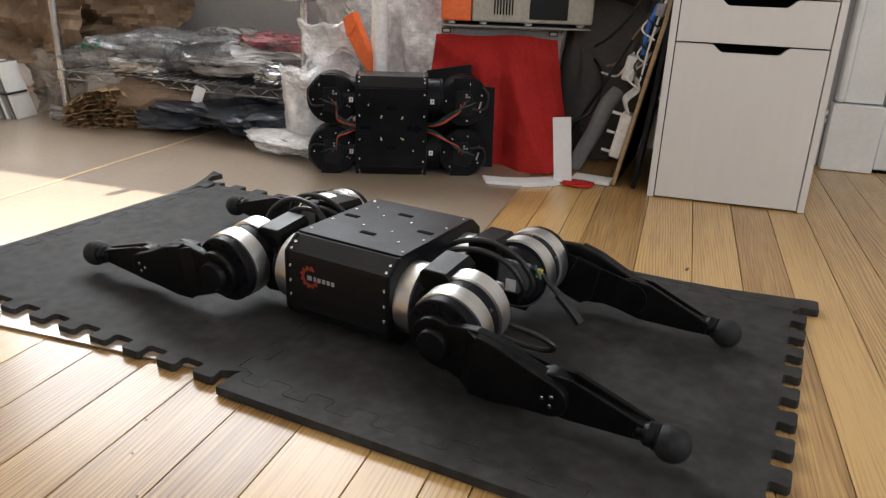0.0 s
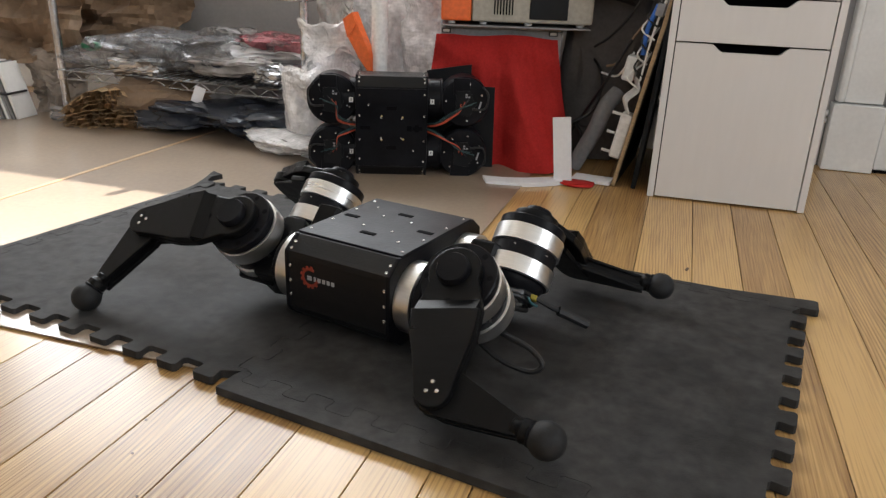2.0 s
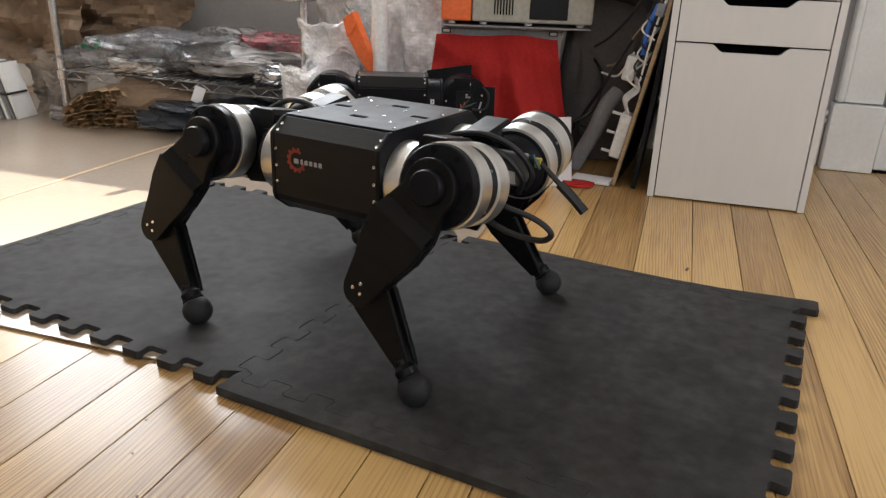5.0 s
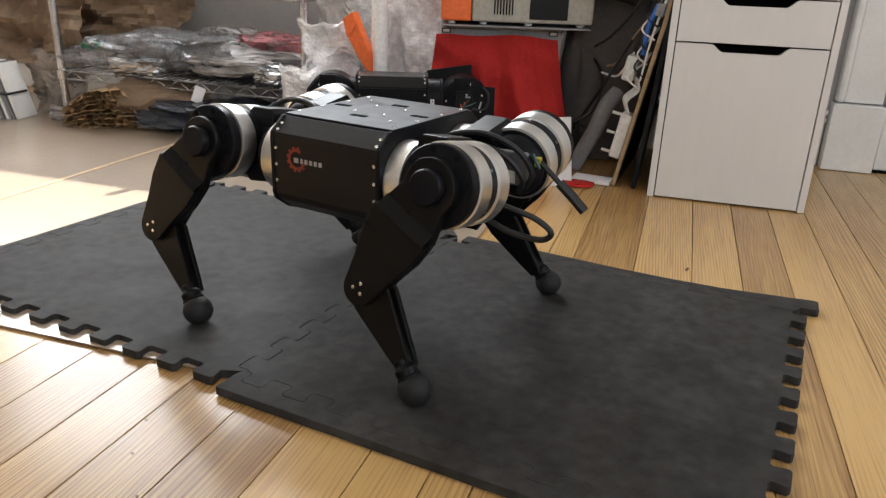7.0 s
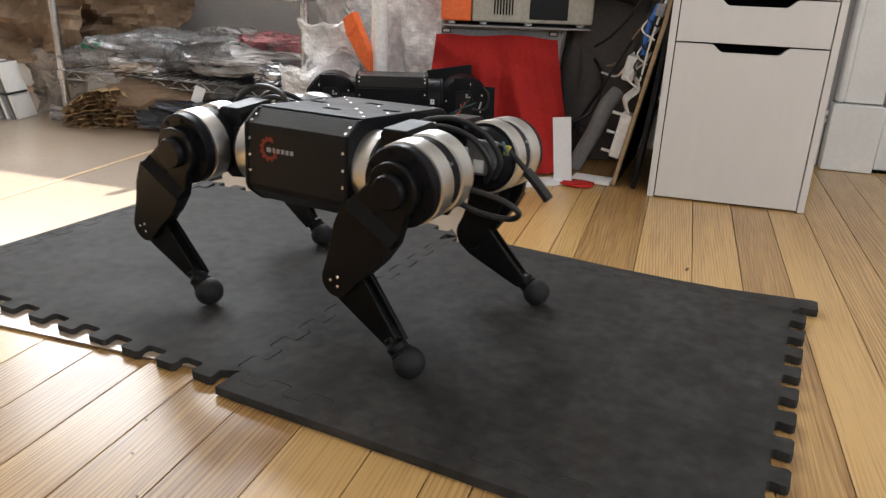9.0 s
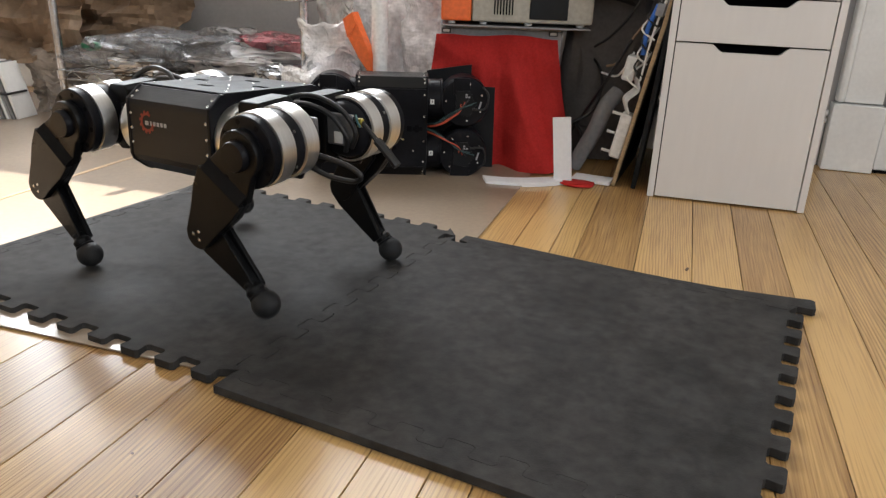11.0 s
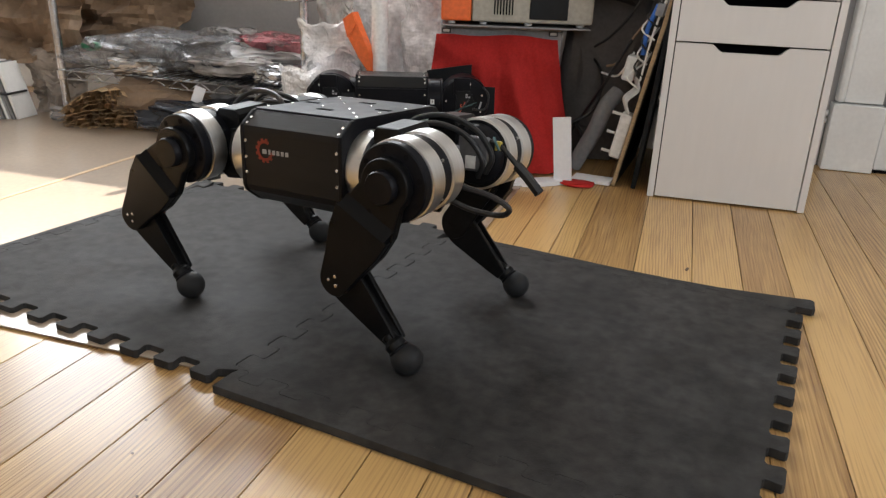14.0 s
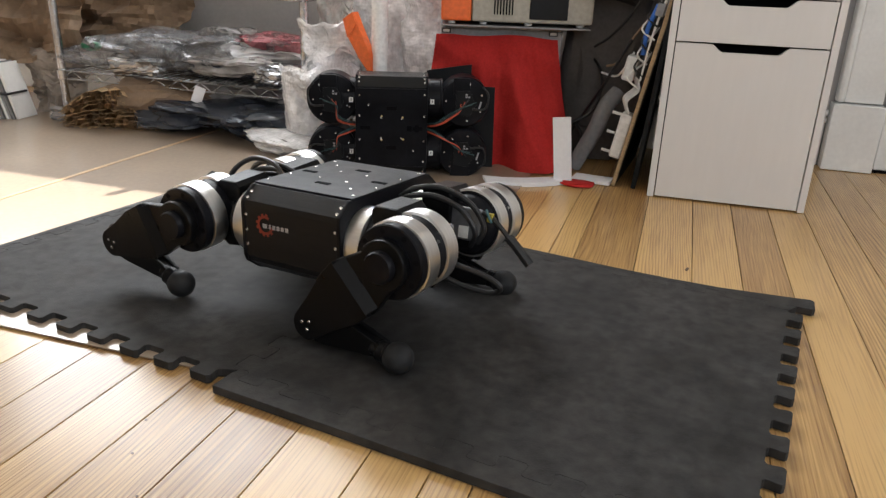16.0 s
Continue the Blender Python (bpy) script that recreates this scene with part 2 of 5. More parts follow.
def empty(name, m, label, category, group="", kind=""):
    e = new(name)
    e.empty_display_size = 0.05
    e.matrix_basis = m
    return tagged(e, label, category, group, kind)


def joined(bm, other, m=None):
    me = bpy.data.meshes.new("t")
    other.to_mesh(me)
    other.free()
    if m is not None:
        me.transform(m)
    bm.from_mesh(me)
    bpy.data.meshes.remove(me)
    return bm


def box(size, at=(0, 0, 0), bevel=0.0, m=None, bm=None, segments=2):
    b = bmesh.new()
    bmesh.ops.create_cube(b, size=1)
    bmesh.ops.scale(b, vec=size, verts=b.verts)
    if bevel:
        bmesh.ops.bevel(b, geom=b.edges[:], offset=min(bevel, 0.45 * min(size)), segments=segments, affect="EDGES", profile=0.5)
    bmesh.ops.translate(b, vec=at, verts=b.verts)
    if m is not None:
        bmesh.ops.transform(b, matrix=m, verts=b.verts)
    return joined(bm, b) if bm else b


AXIS = {"z": Matrix(), "x": Matrix.Rotation(radians(90), 4, "Y"), "y": Matrix.Rotation(radians(-90), 4, "X")}


def lathe(profile, axis="z", at=(0, 0, 0), seg=40, bm=None):
    """Turns a profile of (radius, height) round an axis."""
    b = bmesh.new()
    rings = []
    for r, h in profile:
        if r < 1e-6:
            rings.append([b.verts.new((0, 0, h))])
        else:
            rings.append([b.verts.new((r * math.cos(2 * math.pi * k / seg), r * math.sin(2 * math.pi * k / seg), h)) for k in range(seg)])
    for p, q in zip(rings, rings[1:]):
        for k in range(seg):
            f = [p[k % len(p)], p[(k + 1) % len(p)], q[(k + 1) % len(q)], q[k % len(q)]]
            f = list(dict.fromkeys(f))
            if len(f) > 2:
                b.faces.new(f)
    for ring, flip in ((rings[0], True), (rings[-1], False)):
        if len(ring) > 1:
            b.faces.new(ring[::-1] if flip else ring)
    bmesh.ops.transform(b, matrix=Matrix.Translation(at) @ AXIS[axis], verts=b.verts)
    return joined(bm, b) if bm else b


def rod(r, lo, hi, axis="z", at=(0, 0, 0), seg=24, edge=0.0, bm=None):
    e = min(edge, r * 0.4, (hi - lo) * 0.4)
    prof = [(r - e, lo), (r, lo + e), (r, hi - e), (r - e, hi)] if e else [(r, lo), (r, hi)]
    return lathe(prof, axis, at, seg, bm)


def prism(outline, lo, hi, m=None, bevel=0.0, bm=None):
    """Extrudes a closed outline of (x, y) from z lo to hi."""
    b = bmesh.new()
    vs = [b.verts.new((x, y, lo)) for x, y in outline]
    f = b.faces.new(vs)
    up = bmesh.ops.extrude_face_region(b, geom=[f])
    bmesh.ops.translate(b, vec=(0, 0, hi - lo), verts=[v for v in up["geom"] if isinstance(v, bmesh.types.BMVert)])
    if bevel:
        b.normal_update()
        edges = [e for e in b.edges if abs(e.verts[0].co.z - e.verts[1].co.z) < 1e-7]
        bmesh.ops.bevel(b, geom=edges, offset=bevel, segments=2, affect="EDGES", profile=0.5, clamp_overlap=True)
    if len(outline) > 60:
        bmesh.ops.triangulate(b, faces=[q for q in b.faces if len(q.verts) > 4], ngon_method="EAR_CLIP")
    if m is not None:
        bmesh.ops.transform(b, matrix=m, verts=b.verts)
    return joined(bm, b) if bm else b


def spline(pts, n=8):
    pts = [Vector(p) for p in pts]
    ext = [2 * pts[0] - pts[1]] + pts + [2 * pts[-1] - pts[-2]]
    out = []
    for i in range(1, len(ext) - 2):
        a, b, c, d = ext[i - 1:i + 3]
        for k in range(n):
            t = k / n
            out.append(0.5 * (2 * b + (c - a) * t + (2 * a - 5 * b + 4 * c - d) * t * t + (3 * b - a - 3 * c + d) * t ** 3))
    return out + [pts[-1]]


def tube(pts, r, seg=8, n=8, bm=None, flat=1.0):
    """A round cord along a smooth line through the points."""
    b = bm or bmesh.new()
    path = spline(pts, n) if n > 1 else [Vector(p) for p in pts]
    up, last = Vector((0.13, 0.21, 0.97)).normalized(), None
    for i, p in enumerate(path):
        d = (path[min(i + 1, len(path) - 1)] - path[max(i - 1, 0)]).normalized()
        x = d.cross(up)
        x = x.normalized() if x.length > 1e-4 else d.orthogonal().normalized()
        y = x.cross(d).normalized()
        up = y
        ring = [b.verts.new(p + x * r * math.cos(2 * math.pi * k / seg) + y * r * flat * math.sin(2 * math.pi * k / seg)) for k in range(seg)]
        if last:
            for k in range(seg):
                b.faces.new((last[k], last[(k + 1) % seg], ring[(k + 1) % seg], ring[k]))
        else:
            b.faces.new(ring[::-1])
        last = ring
    b.faces.new(last)
    return b


def crumpled(size, seed, cuts=4, rough=0.35, sharp=1.0, fine=0.12):
    """A crushed bag or wad: a flattened ball pushed about by ridged noise, resting on z = 0."""
    b = bmesh.new()
    bmesh.ops.create_icosphere(b, subdivisions=cuts, radius=1.0)
    off = Vector((seed * 3.17, seed * 1.73, seed * 0.91))
    for v in b.verts:
        p = v.co.copy()
        p = Vector([math.copysign(abs(c) ** 0.7, c) for c in p])
        k = 1 + rough * (noise.noise(p * 1.3 * sharp + off) + 0.6 * (0.5 - abs(noise.noise(p * 3.1 * sharp + off)))) + fine * (0.5 - abs(noise.noise(p * 7.0 + off)))
        v.co = Vector((p.x * size[0] / 2 * k, p.y * size[1] / 2 * k, p.z * size[2] / 2 * k))
    lo = min(v.co.z for v in b.verts)
    for v in b.verts:
        v.co.z -= lo
        if v.co.z < size[2] * 0.10:
            v.co.z *= 0.15
    return b


def sheet(nx, ny, fn, thick=0.0):
    """A surface from fn(u, v), u and v from 0 to 1, with a thickness."""
    b = bmesh.new()
    g = [[b.verts.new(fn(i / nx, j / ny)) for j in range(ny + 1)] for i in range(nx + 1)]
    for i in range(nx):
        for j in range(ny):
            b.faces.new((g[i][j], g[i + 1][j], g[i + 1][j + 1], g[i][j + 1]))
    if thick:
        bmesh.ops.recalc_face_normals(b, faces=b.faces)
        bmesh.ops.solidify(b, geom=b.faces[:], thickness=thick)
    return b


def single(name, bm, mat, m, label, category, group="", kind="", smooth=35):
    """A thing that is one mesh."""
    return tagged(part(name, bm, mat, None, "", smooth, m), label, category, group, kind)


# ---------------------------------------------------------------- the room
S0, S1, D0, D1, TOP = -3.45, 2.45, -2.15, 2.40, 2.6
WALL = 0.14


def wall(name, lo, hi, z0=0.0, z1=TOP, label="grey painted plaster wall"):
    """A wall box between two (s, d) corners."""
    c = [(a + b) / 2 for a, b in zip(lo, hi)]
    b = box((hi[0] - lo[0], hi[1] - lo[1], z1 - z0))
    return single(name, b, PLASTER, stand(c[0], c[1], (z0 + z1) / 2), label, "wall", kind="structure")


WS0, WS1, WZ0, WZ1 = -3.10, -0.73, 0.82, 1.95      # the window of the back wall
wall("wall_north", (WS1, D1), (S1 + WALL, D1 + WALL))
wall("wall_north", (S0 - WALL, D1), (WS0, D1 + WALL))
wall("wall_north", (WS0, D1), (WS1, D1 + WALL), 0, WZ0)
wall("wall_north", (WS0, D1), (WS1, D1 + WALL), WZ1, TOP)
wall("wall_west", (S0 - WALL, D0 - WALL), (S0, D1))
wall("wall_east", (S1, D0 - WALL), (S1 + WALL, D1))
wall("wall_south", (S0, D0 - WALL), (S1, D0))
single("ceiling", box((S1 - S0 + 2 * WALL, D1 - D0 + 2 * WALL, 0.1)), CEILING, stand((S0 + S1) / 2, (D0 + D1) / 2, TOP + 0.052),
       "white painted ceiling", "ceiling", kind="structure")

window = empty("window_1", stand((WS0 + WS1) / 2, D1 + 0.05, (WZ0 + WZ1) / 2), "white painted sash window full of daylight", "window", kind="structure")
ww, wh = WS1 - WS0, WZ1 - WZ0
fr = bmesh.new()
for x in (-ww / 2 + 0.02, ww / 2 - 0.02):
    box((0.04, 0.05, wh), (x, 0, 0), 0.004, bm=fr)
for z in (-wh / 2 + 0.015, wh / 2 - 0.02):
    box((ww - 0.08, 0.05, 0.035), (0, 0, z), 0.004, bm=fr)
part("window_frame", fr, WHITE, window)
part("mullion", box((0.035, 0.05, wh - 0.06), (-1.48 - (WS0 + WS1) / 2, 0, 0), 0.003), WHITE, window)
part("mullion", box((0.035, 0.05, wh - 0.06), (-2.1 - (WS0 + WS1) / 2, 0, 0), 0.003), WHITE, window)
part("window_sill", box((ww + 0.1, 0.06, 0.03), (0, -0.085, -wh / 2 - 0.018), 0.006), WHITE, window)

# floor boards run towards the back wall
PITCH = 0.0862
JOINTS = [-0.716, -0.628, -0.546, -0.4565, -0.367, -0.2715, -0.1975, -0.148, -0.034, 0.070, 0.157, 0.240, 0.322, 0.4045, 0.488]
JOINTS = [-0.716 - PITCH * k for k in range(33, 0, -1)] + JOINTS + [0.488 + PITCH * k for k in range(1, 25)]
floor = single("floor", box((S1 - S0 + 2 * WALL, D1 - D0 + 2 * WALL, 0.05)), GAP_SHADE, stand((S0 + S1) / 2, (D0 + D1) / 2, -0.045),
               "varnished yellow pine plank floor", "floor", kind="structure")
to_floor = floor.matrix_basis.inverted()


def lay_boards():
    rng = random.Random(5)
    made = {}
    for left, right in zip(JOINTS, JOINTS[1:]):
        if right < S0 or left > S1:
            continue
        s, wide = (left + right) / 2, right - left
        d = D0 - rng.uniform(0.0, 1.2)
        if -0.8 < s < 0.5:
            d = -3.0 + rng.uniform(0.0, 0.5)
        while d < D1:
            n = rng.choice((1.4, 1.9, 2.4, 3.0)) if not -0.8 < s < 0.5 else 5.6
            lo, hi = max(d, D0), min(d + n, D1)
            d += n
            if hi - lo < 0.02:
                continue
            key = (round(hi - lo, 2), round(wide, 4))
            m = to_floor @ stand(s, (lo + hi) / 2, -0.011 + rng.uniform(-0.0004, 0.0), 90)
            if key in made:
                again(made[key], m, floor)
            else:
                made[key] = part("plank", box((key[0] - 0.0005, wide - 0.0014, 0.02), (0, 0, 0), 0.0005, segments=1), PINE, floor, m=m)


# skirting, door casing with its plinth block, and the white door beside it
single("baseboard", box((0.42 - S0, 0.016, 0.165), (0, 0, 0.0825), 0.004), WHITE, stand((S0 + 0.42) / 2, D1 - 0.009), "white painted skirting board", "baseboard", kind="structure")
casing = empty("door_casing", stand(0.50, D1), "white painted door casing on a plinth block", "door casing", kind="structure")
part("plinth_block", box((0.136, 0.060, 0.190), (-0.0075, -0.031, 0.095), 0.003), WHITE, casing)
part("upright", box((0.100, 0.032, 2.0), (0.004, -0.017, 1.193), 0.003), WHITE, casing)
part("moulding", box((0.020, 0.050, 2.0), (-0.058, -0.026, 1.193), 0.008), WHITE, casing)
part("bead", rod(0.009, -0.46, 0.425, "x", (-0.504, -0.020, 0.158), 12), WHITE, casing)
part("bead", rod(0.007, -0.46, 0.425, "x", (-0.504, -0.020, 0.136), 12), WHITE, casing)
door = empty("door_1", stand(0.968, D1), "white painted panelled door, closed", "door", kind="structure")
part("leaf", box((0.80, 0.03, 2.03), (0.0, -0.016, 1.022), 0.003), WHITE, door)
part("panel", box((0.52, 0.012, 0.62), (0.0, -0.034, 0.56), 0.008), WHITE, door)
part("panel", box((0.52, 0.012, 0.80), (0.0, -0.034, 1.45), 0.008), WHITE, door)
# dark strip on the leaf's foot paints the shade of the gap there
part("threshold_gap", box((0.80, 0.004, 0.008), (0, -0.034, 0.003)), GAP_SHADE, door)

# the clear sheet that protects the boards
for s_lo, s_hi, note in ((-1.376, -0.345, "reaching under the foam mat"), (-2.96, -1.386, "before the wire shelf")):
    single("floor_protector", box((s_hi - s_lo, 1.56, 0.0026), (0, 0, 0.0015), 0.0006, segments=1), SHEET_MAT, stand((s_lo + s_hi) / 2, 0.714 + 0.78, 0.0004),
           "clear glossy plastic floor protector " + note, "floor protector", "floor protectors")

# added tan strip stands in for the bright seam between the two sheets
single("tape_strip", box((0.012, 1.50, 0.0012), (0, 0, 0.0038)), SEAM_TAN, stand(-1.381, 1.50), "tan strip added along the seam of the floor protectors", "tape")

# ---------------------------------------------------------------- the foam mat
MAT_TURN, MAT_X, MAT_Y, P, THICK = -26.14, -0.250, 0.816, 0.0640, 0.012
MAT_PLACE = pose(MAT_X, MAT_Y, 0.0, 0, 0, MAT_TURN)


def mat_place(dx, dy):
    return Matrix.Translation((dx, dy, 0)) @ MAT_PLACE


TOOTH = ((0.02, -1), (0.20, -1), (0.265, -0.75), (0.262, -0.3), (0.238, 0.3), (0.235, 0.75), (0.30, 1), (0.70, 1), (0.765, 0.75), (0.762, 0.3), (0.738, -0.3), (0.735, -0.75), (0.80, -1))
AMP = 0.0115


def toothed(a, b, flip=1.0, gap=0.0, phase=0.0, n=10):
    """A line of interlocking teeth from a to b; flip: the side to which the first teeth point."""
    a, b = Vector(a), Vector(b)
    d = (b - a) / n
    nrm = Vector((-d.y, d.x)).normalized()
    return [tuple(a + d * (k + x) + nrm * (flip * AMP * y + gap)) for k in range(n) for x, y in TOOTH]


mat = empty("puzzle_mat", MAT_PLACE, "black interlocking foam floor mat of two tiles", "floor mat")
GAP = 0.0006
U0, U1, V0 = -0.009, 0.631, 0.011
N = 10 * P
# right-hand tile; its front edge lies a little forward of its neighbour's
R0 = V0 - 0.012
B0 = 0.6055      # its back edge, drawn in a little
seam = toothed((U0, R0), (U0, R0 + N), 1.0)
tile_r = toothed((U0, R0), (U1, R0), -1.0, GAP) + toothed((U1 - 0.002, 0.0322), (U1 - 0.002, 0.6028), -1.0, n=9) +  toothed((U1, B0), (U0, B0), 1.0, GAP) + [tuple(Vector(q) + Vector((GAP, 0))) for q in seam[::-1] if q[1] < B0 - 0.014][:-3]
part("tile", prism(tile_r, 0, THICK, bevel=0.0007), RUBBER, mat, smooth=0)
FRONT0, FP = -0.6587, 0.0643      # where the teeth of the left-hand tile's front edge begin
tile_l = [q for q in toothed((FRONT0, V0 - 0.0235), (FRONT0 + 10 * FP, V0 - 0.0235), -1.0) if U0 - N + 0.012 < q[0] < U0 - 0.014] + [tuple(Vector(q) - Vector((GAP, 0))) for q in seam if V0 - 0.010 < q[1] < V0 + N - 0.02] + [q for q in toothed((U0, V0 + N), (U0 - N, V0 + N), 1.0) if q[0] < U0 - 0.014] + toothed((U0 - N, V0 + N), (U0 - N, V0), 1.0, GAP)


def lifted(bm, at, reach, height):
    """Lets a corner of the foam curl up."""
    for v in bm.verts:
        k = max(0.0, 1 - (Vector((v.co.x, v.co.y)) - Vector(at)).length / reach)
        v.co.z += height * k * k
    return bm


part("tile", prism(tile_l, 0, THICK, bevel=0.0007), RUBBER, mat, smooth=0)
front = [(U0 - 0.002, R0 - 0.036), (U1 + 0.028, R0 - 0.036), (U1 + 0.028, R0 - 0.004)] + toothed((U0, R0), (U1, R0), -1.0, 0.0002)[::-1] + [(U0 - 0.002, R0)]
part("edge_strip", prism(front, 0, THICK, bevel=0.0007), RUBBER, mat, smooth=0)
back = [(U0 + 0.03, B0 + 0.030), (U0 + 0.03, B0)] + toothed((U1, B0), (U0, B0), 1.0, 0.0002)[::-1][8:] + [(U1 + 0.022, B0 + 0.012), (U1 + 0.026, B0 + 0.016), (U1 + 0.024, B0 + 0.050), (U1 + 0.018, B0 + 0.054),
        (U1 - 0.020, B0 + 0.046), (0.507, B0 + 0.028), (0.42, B0 + 0.0225), (0.33, B0 + 0.022), (0.25, B0 + 0.025), (0.15, B0 + 0.029)]
part("edge_strip", prism(back, 0, THICK, bevel=0.0007), RUBBER, mat, smooth=0)
left = [(U0 - N - 0.027, V0 + N + 0.02 - k * 0.01) for k in range(11)] + [(U0 - N - 0.027, V0 - 0.02), (U0 - N - 0.004, V0 - 0.02)] + toothed((U0 - N, V0 + N), (U0 - N, V0), 1.0, -GAP)[::-1] + [(U0 - N - 0.002, V0 + N + 0.022)]
part("edge_strip", lifted(prism(left, 0, THICK, bevel=0.0012), (U0 - N - 0.02, V0 + N + 0.02), 0.10, 0.024), RUBBER, mat, smooth=0)

# ---------------------------------------------------------------- the robot
HX, HB, HZ, L1, L2 = 0.1863, 0.0708, 0.0097, 0.1552, 0.1391
BALL_R = 0.0212
CROSS = [(0.102, 0.0645), (0.1255, 0.0460), (0.1266, 0.038), (0.1266, -0.038), (0.123, -0.047), (0.100, -0.064), (0.092, -0.067)]
CROSS = CROSS + [(-y, z) for y, z in CROSS[::-1]]
YZ = Matrix(((0, 0, 1, 0), (1, 0, 0, 0), (0, 1, 0, 0), (0, 0, 0, 1)))      # outline (y, z), extruded along x


XZ_PLANE = Matrix(((1, 0, 0, 0), (0, 0, 1, 0), (0, 1, 0, 0), (0, 0, 0, 1)))      # outline (x, z), extruded along y


def screw_mesh():
    return lathe([(0.0011, 0.0005), (0.0011, 0.0010), (0.0021, 0.0013), (0.0025, 0.0008), (0.0025, 0.0)][::-1], "z", seg=10)


def facing(at, normal):
    return Matrix.Translation(at) @ Vector(normal).to_track_quat("Z", "Y").to_matrix().to_4x4()


def trunk_parts(thing, top_detail=True):
    """Body shell, end plates, top plate and screws of a robot, centred on its own space."""
    part("body_shell", prism(CROSS, -0.0855, 0.0855, YZ, 0.0012), PRINT, thing)
    for x in (-0.0872, 0.0872):
        part("end_plate", prism([(y * 1.012, z * 1.015) for y, z in CROSS], x - 0.0035, x + 0.0035, YZ, 0.0015), BLACK, thing)
    part("top_plate", box((0.180, 0.196, 0.004), (0, 0, 0.0655), 0.0012), BLACK, thing)
    # slots are near-black bars on the plate, their shade painted, not cut in
    slot = None
    for x, y in ((-0.066, 0.0), (0.066, 0.0), (0.0, 0.05), (0.0, -0.05)):
        m = Matrix.Translation((x, y, 0.0677))
        slot = again(slot, m) if slot else part("slot", box((0.025, 0.009, 0.0012), (0, 0, 0)), GAP_SHADE, thing, m=m)
    first = None
    spots = [((x, y, 0.0675), (0, 0, 1)) for x, y in ((-0.058, 0.057), (-0.026, 0.026), (-0.026, -0.025), (0.025, -0.026), (0.026, 0.024), (0.056, -0.057),
                                                      (-0.08, -0.03), (-0.08, 0.03), (0.082, -0.032), (0.082, 0.032), (-0.08, -0.08), (-0.08, 0.08), (0.082, -0.085), (0.082, 0.085))]
    for sx in (-1, 1):
        for sy in (-1, 1):
            for y, z in ((0.1124, 0.0562), (0.1213, 0.0492)):
                spots.append(((sx * 0.0815, sy * y, z), (0, sy * 0.62, 0.78)))
            for z in (0.0248, 0.0021, -0.0200):
                spots.append(((sx * 0.0815, sy * 0.1264, z), (0, sy, 0)))
    for at, nrm in spots:
        m = facing(at, nrm)
        first = again(first, m) if first else part("screw", screw_mesh(), STEEL, thing, m=m)


def shoulder(thing, sx, sy):
    """The motor at the body's end, whose axis lies along it."""
    mo = part("shoulder_motor", rod(0.046, 0.084, 0.128, "x", (0, 0, 0), 44, 0.002), BLACK, thing, m=pose(0, sy * HB, 0, 0, 0, 0 if sx > 0 else 180))
    part("ring", lathe([(0.0475, 0.0905), (0.0515, 0.0915), (0.0515, 0.1155), (0.0475, 0.1165)], "x", seg=56), ALU, mo, "bright aluminium motor ring")
    return mo


